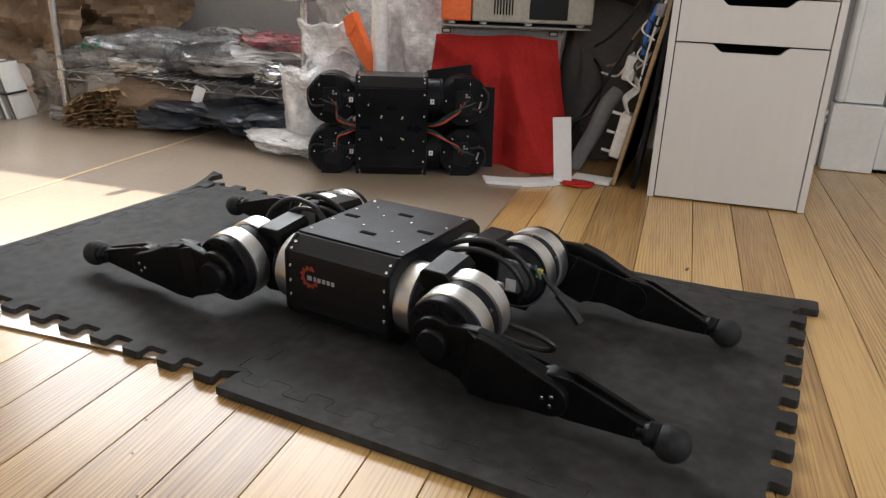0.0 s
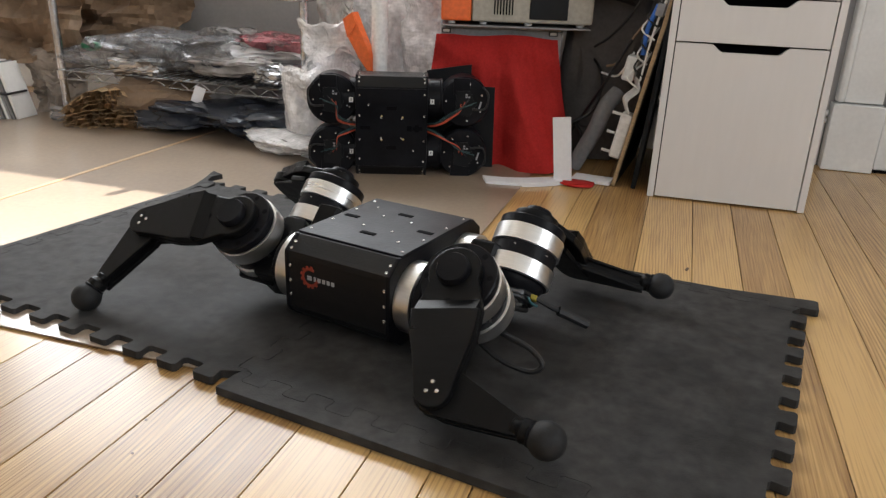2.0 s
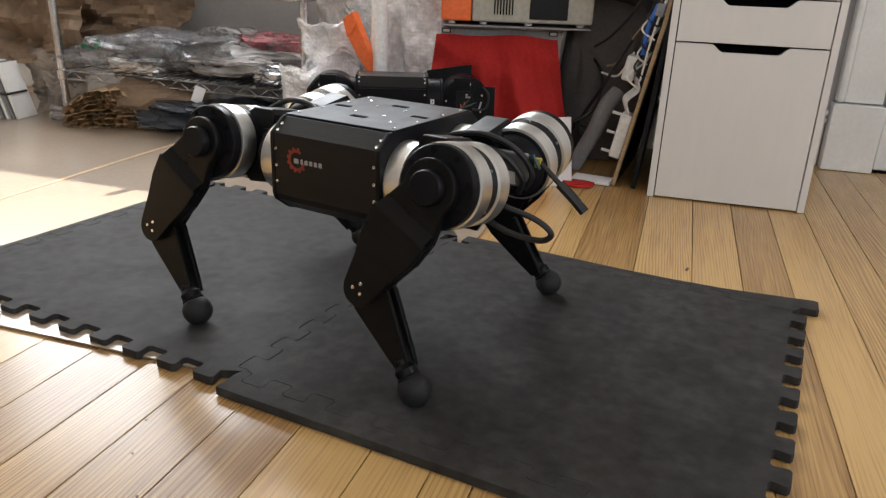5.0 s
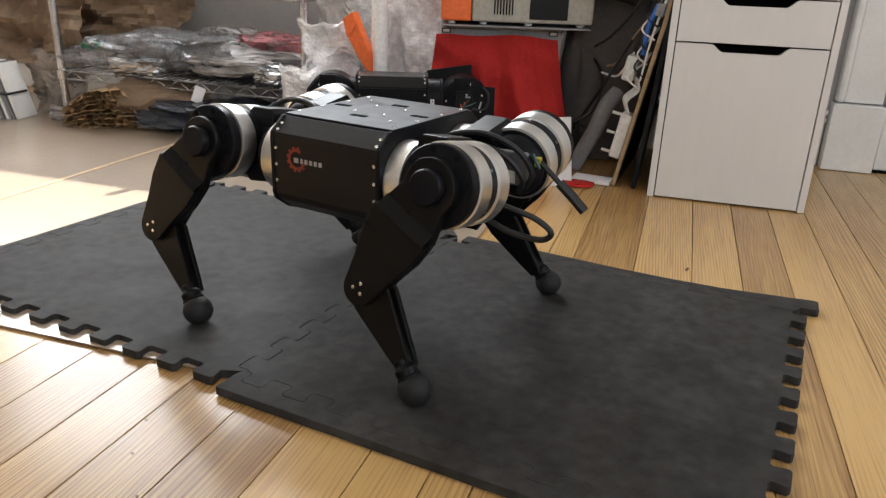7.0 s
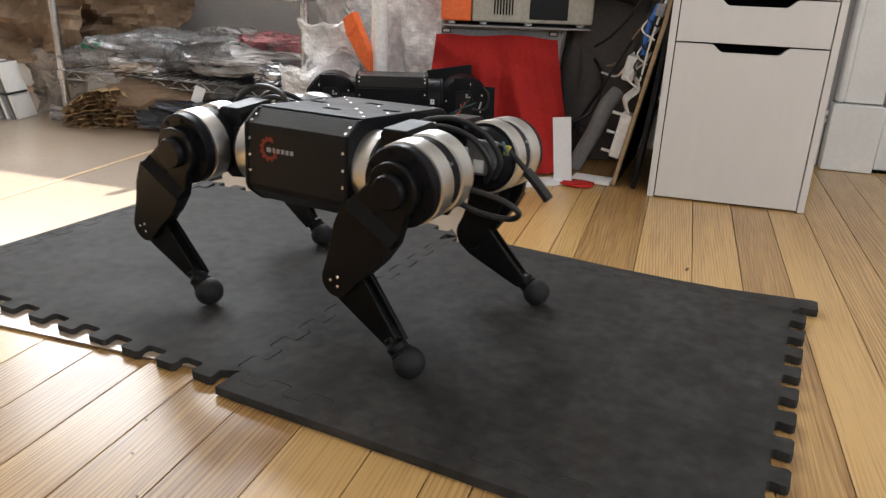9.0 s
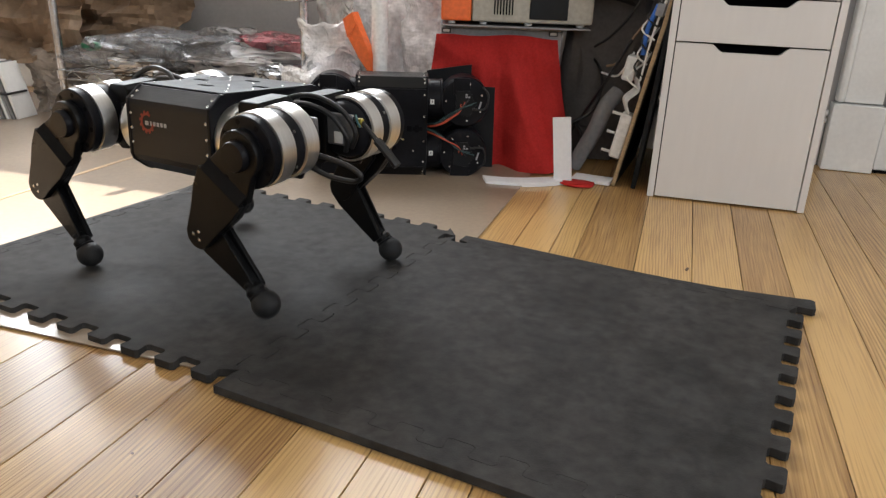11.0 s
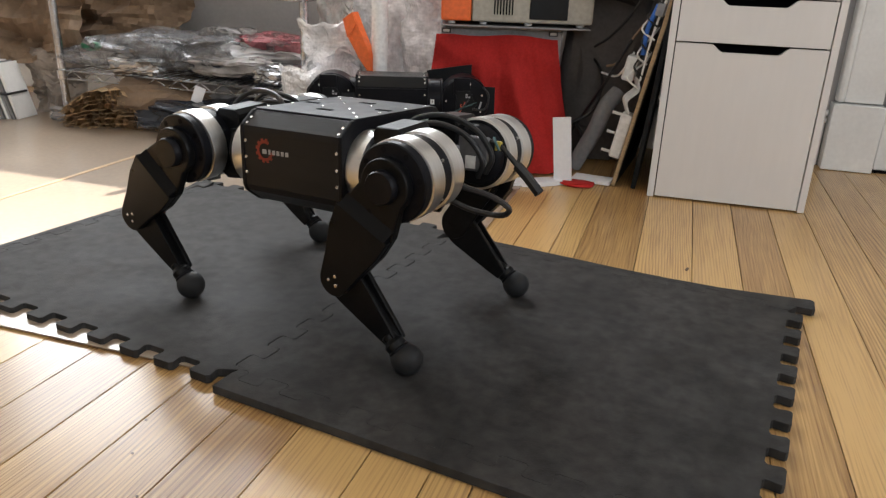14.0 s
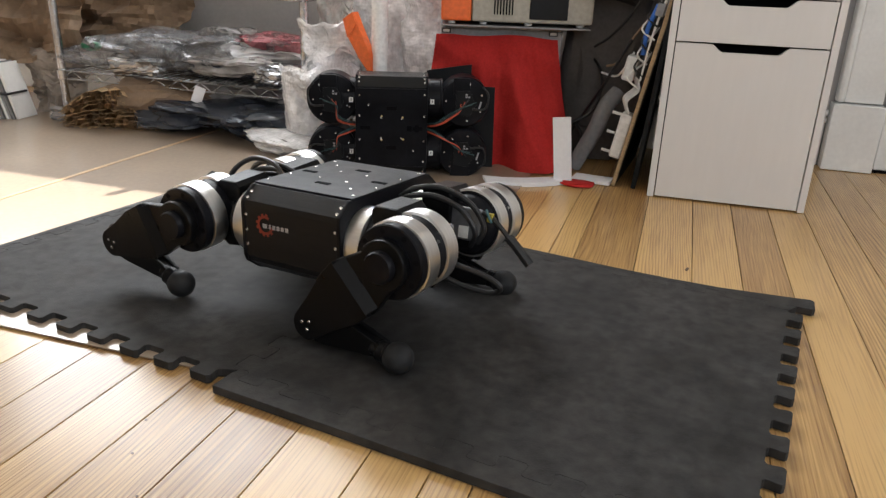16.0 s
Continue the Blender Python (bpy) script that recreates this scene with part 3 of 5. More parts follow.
def hip(thing, sx, sy):
    """Bracket with the two motors of a leg; its space lies on the shoulder's axis. sx, sy: the corner of the body."""
    flip = Matrix.Diagonal((sx, sy, 1, 1))

    def add(name, bm, mat, label=""):
        bmesh.ops.transform(bm, matrix=flip, verts=bm.verts)
        return part(name, bm, mat, hp, label)

    XZ = XZ_PLANE
    b = prism([(0.120, -0.040), (0.158, -0.044), (0.168, -0.036), (0.170, 0.052), (0.160, 0.063), (0.126, 0.063), (0.120, 0.056)], -0.040, 0.026, XZ, 0.0025)
    prism([(0.125, -0.034), (0.131, -0.034), (0.131, 0.036), (0.125, 0.036)], -0.034, 0.034, XZ, 0.001, bm=b)
    prism([(0.140, -0.046), (0.205, -0.046), (0.214, -0.030), (0.214, 0.034), (0.198, 0.050), (0.140, 0.050)], -0.005, 0.0025, XZ, 0.001, bm=b)
    bmesh.ops.transform(b, matrix=flip, verts=b.verts)
    hp = part("hip_bracket", b, LEG_PLASTIC, thing, "matt black printed bracket with two motors")
    c = (HX, 0, HZ)
    add("motor_body", lathe([(0.047, -0.009), (0.049, -0.008), (0.049, 0.0685), (0.0505, 0.0690), (0.0505, 0.0805), (0.0488, 0.0825), (0.034, 0.0828), (0.034, 0.085)], "y", c, 56), BLACK)
    for lo, hi in ((-0.007, 0.0200), (0.0400, 0.0675)):
        add("ring", lathe([(0.0485, lo), (0.0525, lo + 0.001), (0.0525, hi - 0.001), (0.0485, hi)], "y", c, 64), ALU, "bright aluminium motor ring")
    add("motor_back", lathe([(0.0, -0.026), (0.034, -0.026), (0.040, -0.022), (0.045, -0.010), (0.045, -0.006)], "y", c, 40), BLACK)
    add("controller_cover", box((0.054, 0.008, 0.050), (HX + 0.004, -0.029, HZ + 0.004), 0.003), HEATSINK, "grey metal controller cover")
    add("sticker", box((0.016, 0.0012, 0.018), (HX + 0.004, -0.0336, HZ - 0.008)), LABEL)
    # bolt holes are near-black discs, the shade inside put in by colour
    for k in range(8):
        a = 2 * math.pi * k / 8 + 0.2
        add("bolt_hole", rod(0.0038, 0.0815, 0.0831, "y", (HX + 0.0425 * math.cos(a), 0, HZ + 0.0425 * math.sin(a)), 12), GAP_SHADE)
    for k in range(6):
        a = 2 * math.pi * k / 6 + 0.5
        add("screw", rod(0.0022, 0.0495, 0.0505, "y", (HX + 0.0495 * math.cos(a), -0.017, HZ + 0.0495 * math.sin(a)), 8), STEEL)
    r = 0.0042
    if sx > 0 and sy > 0:
        add("cable", tube([(0.092, -0.056, 0.044), (0.118, -0.054, 0.060), (0.160, -0.046, 0.064), (0.202, -0.038, 0.046), (0.224, -0.034, 0.014), (0.214, -0.032, -0.012)], r), CABLE)
        add("cable", tube([(0.092, -0.064, 0.038), (0.118, -0.066, 0.050), (0.156, -0.062, 0.054), (0.194, -0.054, 0.040), (0.216, -0.046, 0.008), (0.204, -0.034, -0.018)], r), CABLE)
        add("cable", tube([(HX + 0.020, -0.024, 0.034), (0.232, -0.030, 0.030), (0.252, -0.033, 0.016), (0.268, -0.034, 0.002)], r * 0.9), CABLE)
        add("plug", box((0.009, 0.008, 0.013), (0.232, -0.031, 0.029), 0.0015), YELLOW, "yellow plastic power plug")
        add("plug_wire", tube([(0.226, -0.034, 0.040), (0.232, -0.040, 0.034), (0.238, -0.040, 0.024)], 0.0020), TEAL_WIRE)
        add("cable_end", tube([(0.264, -0.034, 0.006), (0.282, -0.034, -0.010), (0.300, -0.034, -0.028)], r * 1.7), CABLE)
    elif sx > 0:
        add("cable", tube([(HX + 0.024, -0.012, -0.008), (0.236, -0.014, -0.012), (0.274, -0.018, -0.020), (0.294, -0.024, -0.034), (0.280, -0.028, -0.046), (0.240, -0.024, -0.044), (0.206, -0.018, -0.032)], r * 0.95), CABLE)
    else:
        add("cable", tube([(0.092, -0.045, 0.046), (0.122, -0.058, 0.070), (0.170, -0.060, 0.074), (0.208, -0.050, 0.050), (0.214, -0.036, 0.012)], r), CABLE)
        add("cable", tube([(0.092, -0.052, 0.040), (0.124, -0.066, 0.058), (0.176, -0.066, 0.050), (0.204, -0.040, 0.006)], r), CABLE)
    return hp


def hull(discs, extra=(), steps=14):
    """The convex outline round discs (x, z, r)."""
    pts = [(x + r * math.cos(2 * math.pi * k / (2 * steps)), z + r * math.sin(2 * math.pi * k / (2 * steps))) for x, z, r in discs for k in range(2 * steps)] + list(extra)
    pts = sorted(set((round(a, 5), round(b, 5)) for a, b in pts))

    def half(ps):
        h = []
        for q in ps:
            while len(h) > 1 and (h[-1][0] - h[-2][0]) * (q[1] - h[-2][1]) - (h[-1][1] - h[-2][1]) * (q[0] - h[-2][0]) <= 0:
                h.pop()
            h.append(q)
        return h[:-1]

    return half(pts) + half(pts[::-1])


def upper_leg(thing, sy):
    flip = Matrix.Diagonal((1, sy, 1, 1))

    def add(name, bm, mat, parent, label=""):
        bmesh.ops.transform(bm, matrix=flip, verts=bm.verts)
        return part(name, bm, mat, parent, label)

    b = rod(0.0330, 0.0835, 0.0930, "y", (0, 0, 0), 40, 0.003)
    arc = [(0.023 * math.cos(radians(-q)), -L1 + 0.023 * math.sin(radians(-q))) for q in range(4, 180, 16)]
    top = [(0.0345 * math.cos(radians(q)), 0.0345 * math.sin(radians(q))) for q in range(205, -26, -14)]
    shape = [(0.0425, -0.052), (0.0400, -0.086), (0.0290, -0.128)] + arc + [(-0.0300, -0.124), (-0.0410, -0.088), (-0.0440, -0.056)] + top
    prism(shape, 0.0850, 0.0985, XZ_PLANE, 0.0022, bm=b)
    low = [(0.0425, -0.056), (0.0400, -0.086), (0.0290, -0.128)] + arc + [(-0.0300, -0.124), (-0.0410, -0.088), (-0.0440, -0.056)]
    prism([(x * 0.99, z) for x, z in low], 0.0975, 0.1085, XZ_PLANE, 0.0015, bm=b)
    prism([(0.0980, -0.040), (0.1083, -0.0565), (0.0980, -0.0565)], -0.0395, 0.0385, YZ, 0.0, bm=b)
    prism([(0.030, -0.060), (0.026, -0.100), (-0.026, -0.100), (-0.040, -0.085), (-0.036, -0.050)], 0.0700, 0.0800, XZ_PLANE, 0.002, bm=b)
    bmesh.ops.transform(b, matrix=flip, verts=b.verts)
    up = part("upper_leg", b, LEG_PLASTIC, thing, "matt black printed upper leg")
    add("cap", lathe([(0.0215, 0.098), (0.0215, 0.1060), (0.0195, 0.1090), (0.0, 0.1090)], "y", seg=36), BLACK, up, "round black pivot cap")
    # another hole drawn as a near-black disc in the shade colour
    add("bolt_hole", rod(0.0045, 0.0980, 0.0989, "y", (-0.002, 0, -0.042), 12), GAP_SHADE, up)
    for x, z in ((-0.0065, -0.004), (0.0065, -0.004), (0.0, 0.007)):
        add("screw", rod(0.0026, 0.1080, 0.1096, "y", (x, 0, -L1 + z), 10, 0.0006), STEEL, up)
    add("inner_plate", prism(hull([(0, -0.01, 0.030), (0, -L1, 0.024)]), 0.0720, 0.0770, XZ_PLANE, 0.001), LEG_PLASTIC, up)
    return up


def lower_leg(thing, sy):
    flip = Matrix.Diagonal((1, sy, 1, 1))

    def add(name, bm, mat, parent, label=""):
        bmesh.ops.transform(bm, matrix=flip, verts=bm.verts)
        return part(name, bm, mat, parent, label)

    YC = 0.0870
    b = rod(0.0285, YC - 0.0095, YC + 0.0095, "y", (0, 0, 0), 36, 0.002)
    shape = [(0.026, 0.010), (0.030, -0.020), (0.014, -0.092), (0.0085, -0.114), (-0.0085, -0.114), (-0.014, -0.090), (-0.027, -0.020), (-0.026, 0.008)]
    prism(shape, YC - 0.0135, YC - 0.0060, XZ_PLANE, 0.0015, bm=b)
    prism(shape, YC + 0.0060, YC + 0.0100, XZ_PLANE, 0.0012, bm=b)
    prism([(0.022, -0.01), (0.011, -0.080), (0.0075, -0.114), (-0.0075, -0.114), (-0.020, -0.030)], YC - 0.0062, YC + 0.0062, XZ_PLANE, bm=b)
    rod(0.0100, -0.122, -0.098, "z", (0, YC + 0.004, 0), 20, 0.002, bm=b)
    bmesh.ops.transform(b, matrix=flip, verts=b.verts)
    lo = part("lower_leg", b, LEG_PLASTIC, thing, "matt black tapered lower leg")
    ys = 0.0915
    ball = [(BALL_R * math.cos(radians(a)), -L2 + BALL_R * math.sin(radians(a))) for a in range(-90, 60, 8)]
    add("ball_foot", lathe([(max(r, 0), h) for r, h in ball], "z", (0, ys, 0), 40), BALL, lo, "black rubber ball foot")
    add("collar", lathe([(0.0110, -0.1210), (0.0140, -0.1200), (0.0145, -0.1120), (0.0095, -0.1060)], "z", (0, ys, 0), 28), LEG_PLASTIC, lo)
    add("clamp_band", lathe([(0.0140, -0.1245), (0.0155, -0.1235), (0.0155, -0.1215), (0.0140, -0.1205)], "z", (0, ys, 0), 28), BLACK, lo)
    return lo


robot = empty("quadruped_robot", pose(-0.084, 1.038, 0.080, 0, 0, -29.6), "black four-legged robot with bright aluminium motor rings", "robot")
trunk_parts(robot)


def emblem():
    """Plain shapes in the colours of the print on the robot's side."""
    y = -0.1270
    ring = bmesh.new()
    n = 40
    for k in range(n):
        a0, a1 = [radians(55 + 300 * (k + e) / n) for e in (0, 1)]
        r0, r1 = 0.0105, 0.0145 if k % 4 < 2 else 0.0172
        prism([(r0 * math.cos(a0), r0 * math.sin(a0)), (r1 * math.cos(a0), r1 * math.sin(a0)), (r1 * math.cos(a1), r1 * math.sin(a1)), (r0 * math.cos(a1), r0 * math.sin(a1))],
              0, 0.0006, Matrix.Translation((-0.045, y, 0.0140)) @ XZ_PLANE @ Matrix.Diagonal((1, 1, -1, 1)), bm=ring)
    part("emblem_ring", ring, EMBLEM_RED, robot, "orange-red toothed ring printed on the side", smooth=0)
    for k, (w, h) in enumerate(((0.0095, 0.0085), (0.0045, 0.009), (0.0065, 0.008), (0.0065, 0.008), (0.006, 0.008), (0.0065, 0.008))):
        x = -0.0455 + (0, 0.0095, 0.0170, 0.0250, 0.0330, 0.0410)[k]
        part("emblem_bar", box((w * 0.80, 0.0006, h * 0.75), (x, y - 0.0005, 0.0130), 0.0), EMBLEM_GREY, robot, "pale grey printed bar", smooth=0)


emblem()
CORNERS = {"near_rear": (1, -1), "near_front": (-1, -1), "far_rear": (1, 1), "far_front": (-1, 1)}


def leg_set(corner):
    sx, sy = CORNERS[corner]
    shoulder(robot, sx, sy)
    return (sx, sy, hip(robot, sx, sy), upper_leg(robot, sy), lower_leg(robot, sy))


leg_near_rear, leg_near_front, leg_far_rear, leg_far_front = [leg_set(c) for c in CORNERS]


def trunk(x, y, z, yaw, pitch, roll):
    return pose(x, y, z, roll, pitch, yaw)


def move_leg(leg, rows):
    """Keys hip, upper and lower leg from the angles (time, splay, hip, knee)."""
    sx, sy, hp, up, lo = leg
    chain = []
    for t, splay, a, b in rows:
        h = Matrix.Translation((0, sy * HB, 0)) @ pose(0, 0, 0, sy * splay)
        u = h @ Matrix.Translation((sx * HX, 0, HZ)) @ pose(0, 0, 0, 0, -a)
        chain.append((t, h, u, u @ Matrix.Translation((0, 0, -L1)) @ pose(0, 0, 0, 0, -b)))
    for k, ob in ((1, hp), (2, up), (3, lo)):
        walk(ob, [(row[0], row[k]) for row in chain])


# ---------------------------------------------------------------- the drawer cabinet
def drawer_front(w, h, notch=True):
    """A front board with the scooped finger notch in its top edge."""
    o = [(-w / 2, 0), (w / 2, 0), (w / 2, h)]
    if notch:
        c, a, dp = 0.0, 0.085, 0.017
        o += [(c + a, h)]
        o += [(c + a - 0.028 * k / 6, h - dp * (0.5 - 0.5 * math.cos(math.pi * k / 6))) for k in range(1, 7)]
        o += [(c - a + 0.028 * k / 6, h - dp * (0.5 - 0.5 * math.cos(math.pi * k / 6))) for k in range(6, 0, -1)]
        o += [(c - a, h)]
    o += [(-w / 2, h)]
    return prism(o, 0, 0.016, XZ_PLANE, 0.0008)


def drawer_cabinet():
    c = empty("drawer_cabinet", pose(0.673, 1.706, 0, 0, 0, -16.11), "white laminate drawer cabinet with scooped finger notches", "drawer cabinet")
    W, H, DEEP = 0.36, 0.70, 0.56
    # solid near-black filling paints the shade behind the drawer fronts
    carcass = part("body", box((W - 0.034, DEEP - 0.03, H - 0.05), (0, 0.03 + DEEP / 2, H / 2 - 0.012)), GAP_SHADE, c)
    for x in (-1, 1):
        part("side_panel", box((0.0155, DEEP, H - 0.018), (x * (W / 2 - 0.0078), DEEP / 2, (H - 0.018) / 2), 0.001), LAMINATE, c)
    part("top", box((W, DEEP, 0.018), (0, DEEP / 2, H - 0.009), 0.001), LAMINATE, c)
    for z, h in ((0.0035, 0.3665), (0.3735, 0.098), (0.4745, 0.098), (0.5755, 0.098)):
        part("drawer_front", drawer_front(W - 0.036, h), LAMINATE, c, m=Matrix.Translation((0, 0.001, z)))
    return c


drawer_cabinet()


# ---------------------------------------------------------------- wire shelving and what lies on it
def wire_shelf():
    SA, SB, DA, DB = -1.918, -1.035, 1.94, 2.33
    org = stand((SA + SB) / 2, (DA + DB) / 2)
    sh = empty("wire_shelf", org, "chrome wire shelving unit loaded with packing material", "shelf")
    w, dp = (SB - SA) / 2, (DB - DA) / 2
    post = None
    for x in (-w, w):
        for y in (-dp, dp):
            m = Matrix.Translation((x, y, 0))
            b = rod(0.0125, 0, 0.53, seg=16)
            for k in range(0, 18):
                lathe([(0.0127, 0.03 + k * 0.0254), (0.0133, 0.032 + k * 0.0254), (0.0127, 0.034 + k * 0.0254)], seg=12, bm=b)
            post = again(post, m) if post else part("post", b, CHROME, sh, m=m)
    for z in (0.158, 0.438):
        b = bmesh.new()
        for y in (-dp, dp):
            for zz in (z, z - 0.026):
                tube([(-w, y, zz), (w, y, zz)], 0.003, 6, 1, b)
            n = 22
            for k in range(n):
                x0 = -w + 2 * w * k / n
                x1 = -w + 2 * w * (k + 1) / n
                za, zb = (z, z - 0.026) if k % 2 else (z - 0.026, z)
                tube([(x0, y, za), (x1, y, zb)], 0.002, 5, 1, b)
        for x in (-w, w):
            for zz in (z, z - 0.026):
                tube([(x, -dp, zz), (x, dp, zz)], 0.003, 6, 1, b)
        n = 30
        for k in range(1, n):
            x = -w + 2 * w * k / n
            tube([(x, -dp, z + 0.003), (x, dp, z + 0.003)], 0.0018, 5, 1, b)
        tube([(-w, 0, z - 0.002), (w, 0, z - 0.002)], 0.003, 6, 1, b)
        part("shelf_grid", b, CHROME, sh)
    for x in (-w, w):
        for y in (-dp, dp):
            for z in (0.145, 0.425):
                part("collar", rod(0.017, z - 0.016, z + 0.018, "z", (x, y, 0), 16, 0.003), CHROME, sh)
    return sh


wire_shelf()
ZS = 0.163


def bag(name, s, d, z, size, seed, mat, label, category, turn=0, tilt=(0, 0), cuts=4, rough=0.35, sharp=1.0, fine=0.12, group="", smooth=28):
    return single(name, crumpled(size, seed, cuts, rough, sharp, fine), mat, stand(s, d, z, turn, *tilt), label, category, group, smooth=smooth)


BAGS = "plastic bags on the shelf"
bag("plastic_bag", -1.72, 2.06, ZS, (0.34, 0.22, 0.085), 1, CLEAR, "clear crumpled plastic bag on the wire shelf", "plastic bag", 6, group=BAGS, rough=0.5)
bag("plastic_bag", -1.50, 2.02, ZS, (0.34, 0.2, 0.10), 2, CLEAR, "clear crumpled plastic bag on the wire shelf", "plastic bag", -10, group=BAGS, rough=0.55)
bag("antistatic_bag", -1.64, 1.99, ZS, (0.17, 0.13, 0.055), 3, SILVER_BAG, "shiny silver antistatic bag", "plastic bag", 12, rough=0.3)
bag("antistatic_bag", -1.15, 1.985, ZS, (0.13, 0.12, 0.05), 4, SILVER_BAG, "dark shiny antistatic bag at the shelf's end", "plastic bag", 5, rough=0.4)
bag("plastic_bag", -1.36, 2.06, ZS, (0.30, 0.22, 0.05), 5, DARK_BAG, "flat dark blue plastic bag", "plastic bag", -4, group=BAGS)
bag("plastic_bag", -1.30, 2.00, ZS + 0.02, (0.28, 0.16, 0.05), 6, MILKY, "milky folded plastic bag", "plastic bag", 8, group=BAGS, rough=0.4)
bag("plastic_bag", -1.27, 2.14, ZS, (0.34, 0.24, 0.10), 7, MILKY, "milky folded plastic bag", "plastic bag", 20, group=BAGS, rough=0.45)
bag("plastic_bag", -1.50, 2.16, ZS + 0.02, (0.34, 0.22, 0.075), 8, CLEAR, "clear bag puffed up above the others", "plastic bag", 20, group=BAGS, rough=0.6, sharp=1.3)
bag("bubble_wrap", -1.24, 2.17, ZS + 0.03, (0.27, 0.2, 0.09), 9, PINK_WRAP, "pink antistatic bubble wrap in a loose wad", "bubble wrap", 4, rough=0.3)
bag("bubble_wrap", -1.44, 2.2, ZS + 0.05, (0.24, 0.14, 0.07), 10, MILKY, "grey bubble wrap envelope with torn edge", "bubble wrap", -30, rough=0.5)
bag("paper_wad", -1.52, 2.27, ZS + 0.05, (0.16, 0.08, 0.055), 11, KRAFT, "brown paper wad behind the bags", "paper", 12, rough=0.4)
bag("paper_wad", -1.42, 2.27, ZS + 0.05, (0.14, 0.07, 0.055), 12, KRAFT, "brown paper wad behind the bags", "paper", 25, rough=0.4)
bag("bottle_cap", -1.86, 2.02, ZS + 0.055, (0.05, 0.05, 0.025), 13, GREEN_CAP, "small green plastic piece", "cap", cuts=3, rough=0.2)

# crumpled kraft paper, a large stiff sheet with folds
def kraft(s, d, z, w, h, seed, turn, lean, label):
    off = Vector((seed * 2.1, seed, 0))

    def fn(u, v):
        p = Vector((u * 3, v * 3, 0)) + off
        fold = abs(noise.noise(p * 0.9)) * 0.18 + abs(noise.noise(p * 2.2 + off)) * 0.06
        edge = 0.06 * noise.noise(Vector((u * 4, seed, v * 4)))
        return Vector(((u - 0.5) * w * (1 + edge), fold - 0.1, (v + 0.12 * noise.noise(p * 0.7)) * h))
    return single("kraft_paper", sheet(26, 22, fn, 0.0012), KRAFT, stand(s, d, z, turn, lean), label, "paper", "kraft paper sheets", smooth=18)



kraft(-1.90, 2.22, ZS + 0.02, 0.50, 0.34, 1.0, 8, -12, "large crumpled brown kraft paper sheet on the shelf")
kraft(-2.10, 2.02, 0.17, 0.36, 0.32, 3.1, 20, -8, "brown kraft paper sagging beside the shelf post")
kraft(-2.26, 2.10, 0.22, 0.34, 0.30, 4.7, 4, 0, "brown kraft paper sagging beside the shelf post")

# under the shelf
def rolled_cardboard():
    """Honeycomb packing paper folded over and over, its torn cells showing at the end."""
    t = empty("cardboard_roll", stand(-1.715, 1.985, 0, 16), "rolled brown honeycomb packing paper with a ragged end", "cardboard")

    def height(u, k):
        return 0.006 + k * 0.0150 * (1 - 0.62 * abs(2 * u - 1) ** 2.0) + 0.008 * noise.noise(Vector((u * 6, k * 1.7, 0.2)))

    for k in range(9):
        def fn(u, v, k=k):
            x = (u - 0.5) * (0.31 + 0.025 * math.sin(k * 2.1))
            rag = 0.030 * noise.noise(Vector((u * 22, k * 5.0, 0.3))) + 0.014 * noise.noise(Vector((u * 70, k * 3.0, 1.3)))
            z = height(u, k) + 0.005 * noise.noise(Vector((u * 16, v * 9, k * 2.7)))
            return Vector((x, (v - 0.5) * 0.26 + rag * (1 - v) ** 2, max(z, 0.003)))
        part("layer", sheet(60, 8, fn, 0.0012), CORRUGATED, t, smooth=20)
    for k in range(8):
        rng = random.Random(k)
        b = bmesh.new()
        for j in range(64):
            u0, u1 = j / 64, (j + 1) / 64
            za, zb = (height(u0, k), height(u1, k + 1)) if j % 2 else (height(u0, k + 1), height(u1, k))
            x0, x1 = (u0 - 0.5) * 0.30, (u1 - 0.5) * 0.30
            y = -0.120 + rng.uniform(-0.016, 0.020)
            vs = [b.verts.new(p) for p in ((x0, y, max(za, 0.003)), (x1, y, max(zb, 0.003)), (x1, y + 0.10, max(zb, 0.003)), (x0, y + 0.10, max(za, 0.003)))]
            b.faces.new(vs)
        bmesh.ops.solidify(b, geom=b.faces[:], thickness=0.0008)
        part("cell_wall", b, CORRUGATED, t, smooth=0)
    return t


rolled_cardboard()
bag("cardboard_wad", -1.60, 2.02, 0, (0.32, 0.26, 0.13), 21, KRAFT, "brown paper bag pushed under the shelf", "paper", 12, rough=0.35)
bag("plastic_bag", -1.46, 1.99, 0, (0.28, 0.22, 0.085), 22, DARK_BAG, "crumpled dark plastic bag under the shelf", "plastic bag", 6, rough=0.5, group="bags under the shelf")
bag("plastic_bag", -1.26, 2.00, 0, (0.34, 0.26, 0.085), 23, DARK_BAG, "crumpled dark plastic bag under the shelf", "plastic bag", -14, rough=0.5, group="bags under the shelf")
bag("plastic_bag", -1.36, 2.13, 0, (0.40, 0.26, 0.135), 24, MILKY, "grey translucent bag under the shelf", "plastic bag", 16, rough=0.4, group="bags under the shelf")
bag("plastic_bag", -1.55, 1.95, 0, (0.16, 0.12, 0.05), 25, CLEAR, "small clear bag in front of the cardboard roll", "plastic bag", 6, rough=0.5, group="bags under the shelf")
bag("plastic_bag", -1.13, 1.95, 0.0, (0.22, 0.18, 0.07), 26, DARK_BAG, "crumpled dark plastic bag under the shelf", "plastic bag", 4, rough=0.5, group="bags under the shelf")
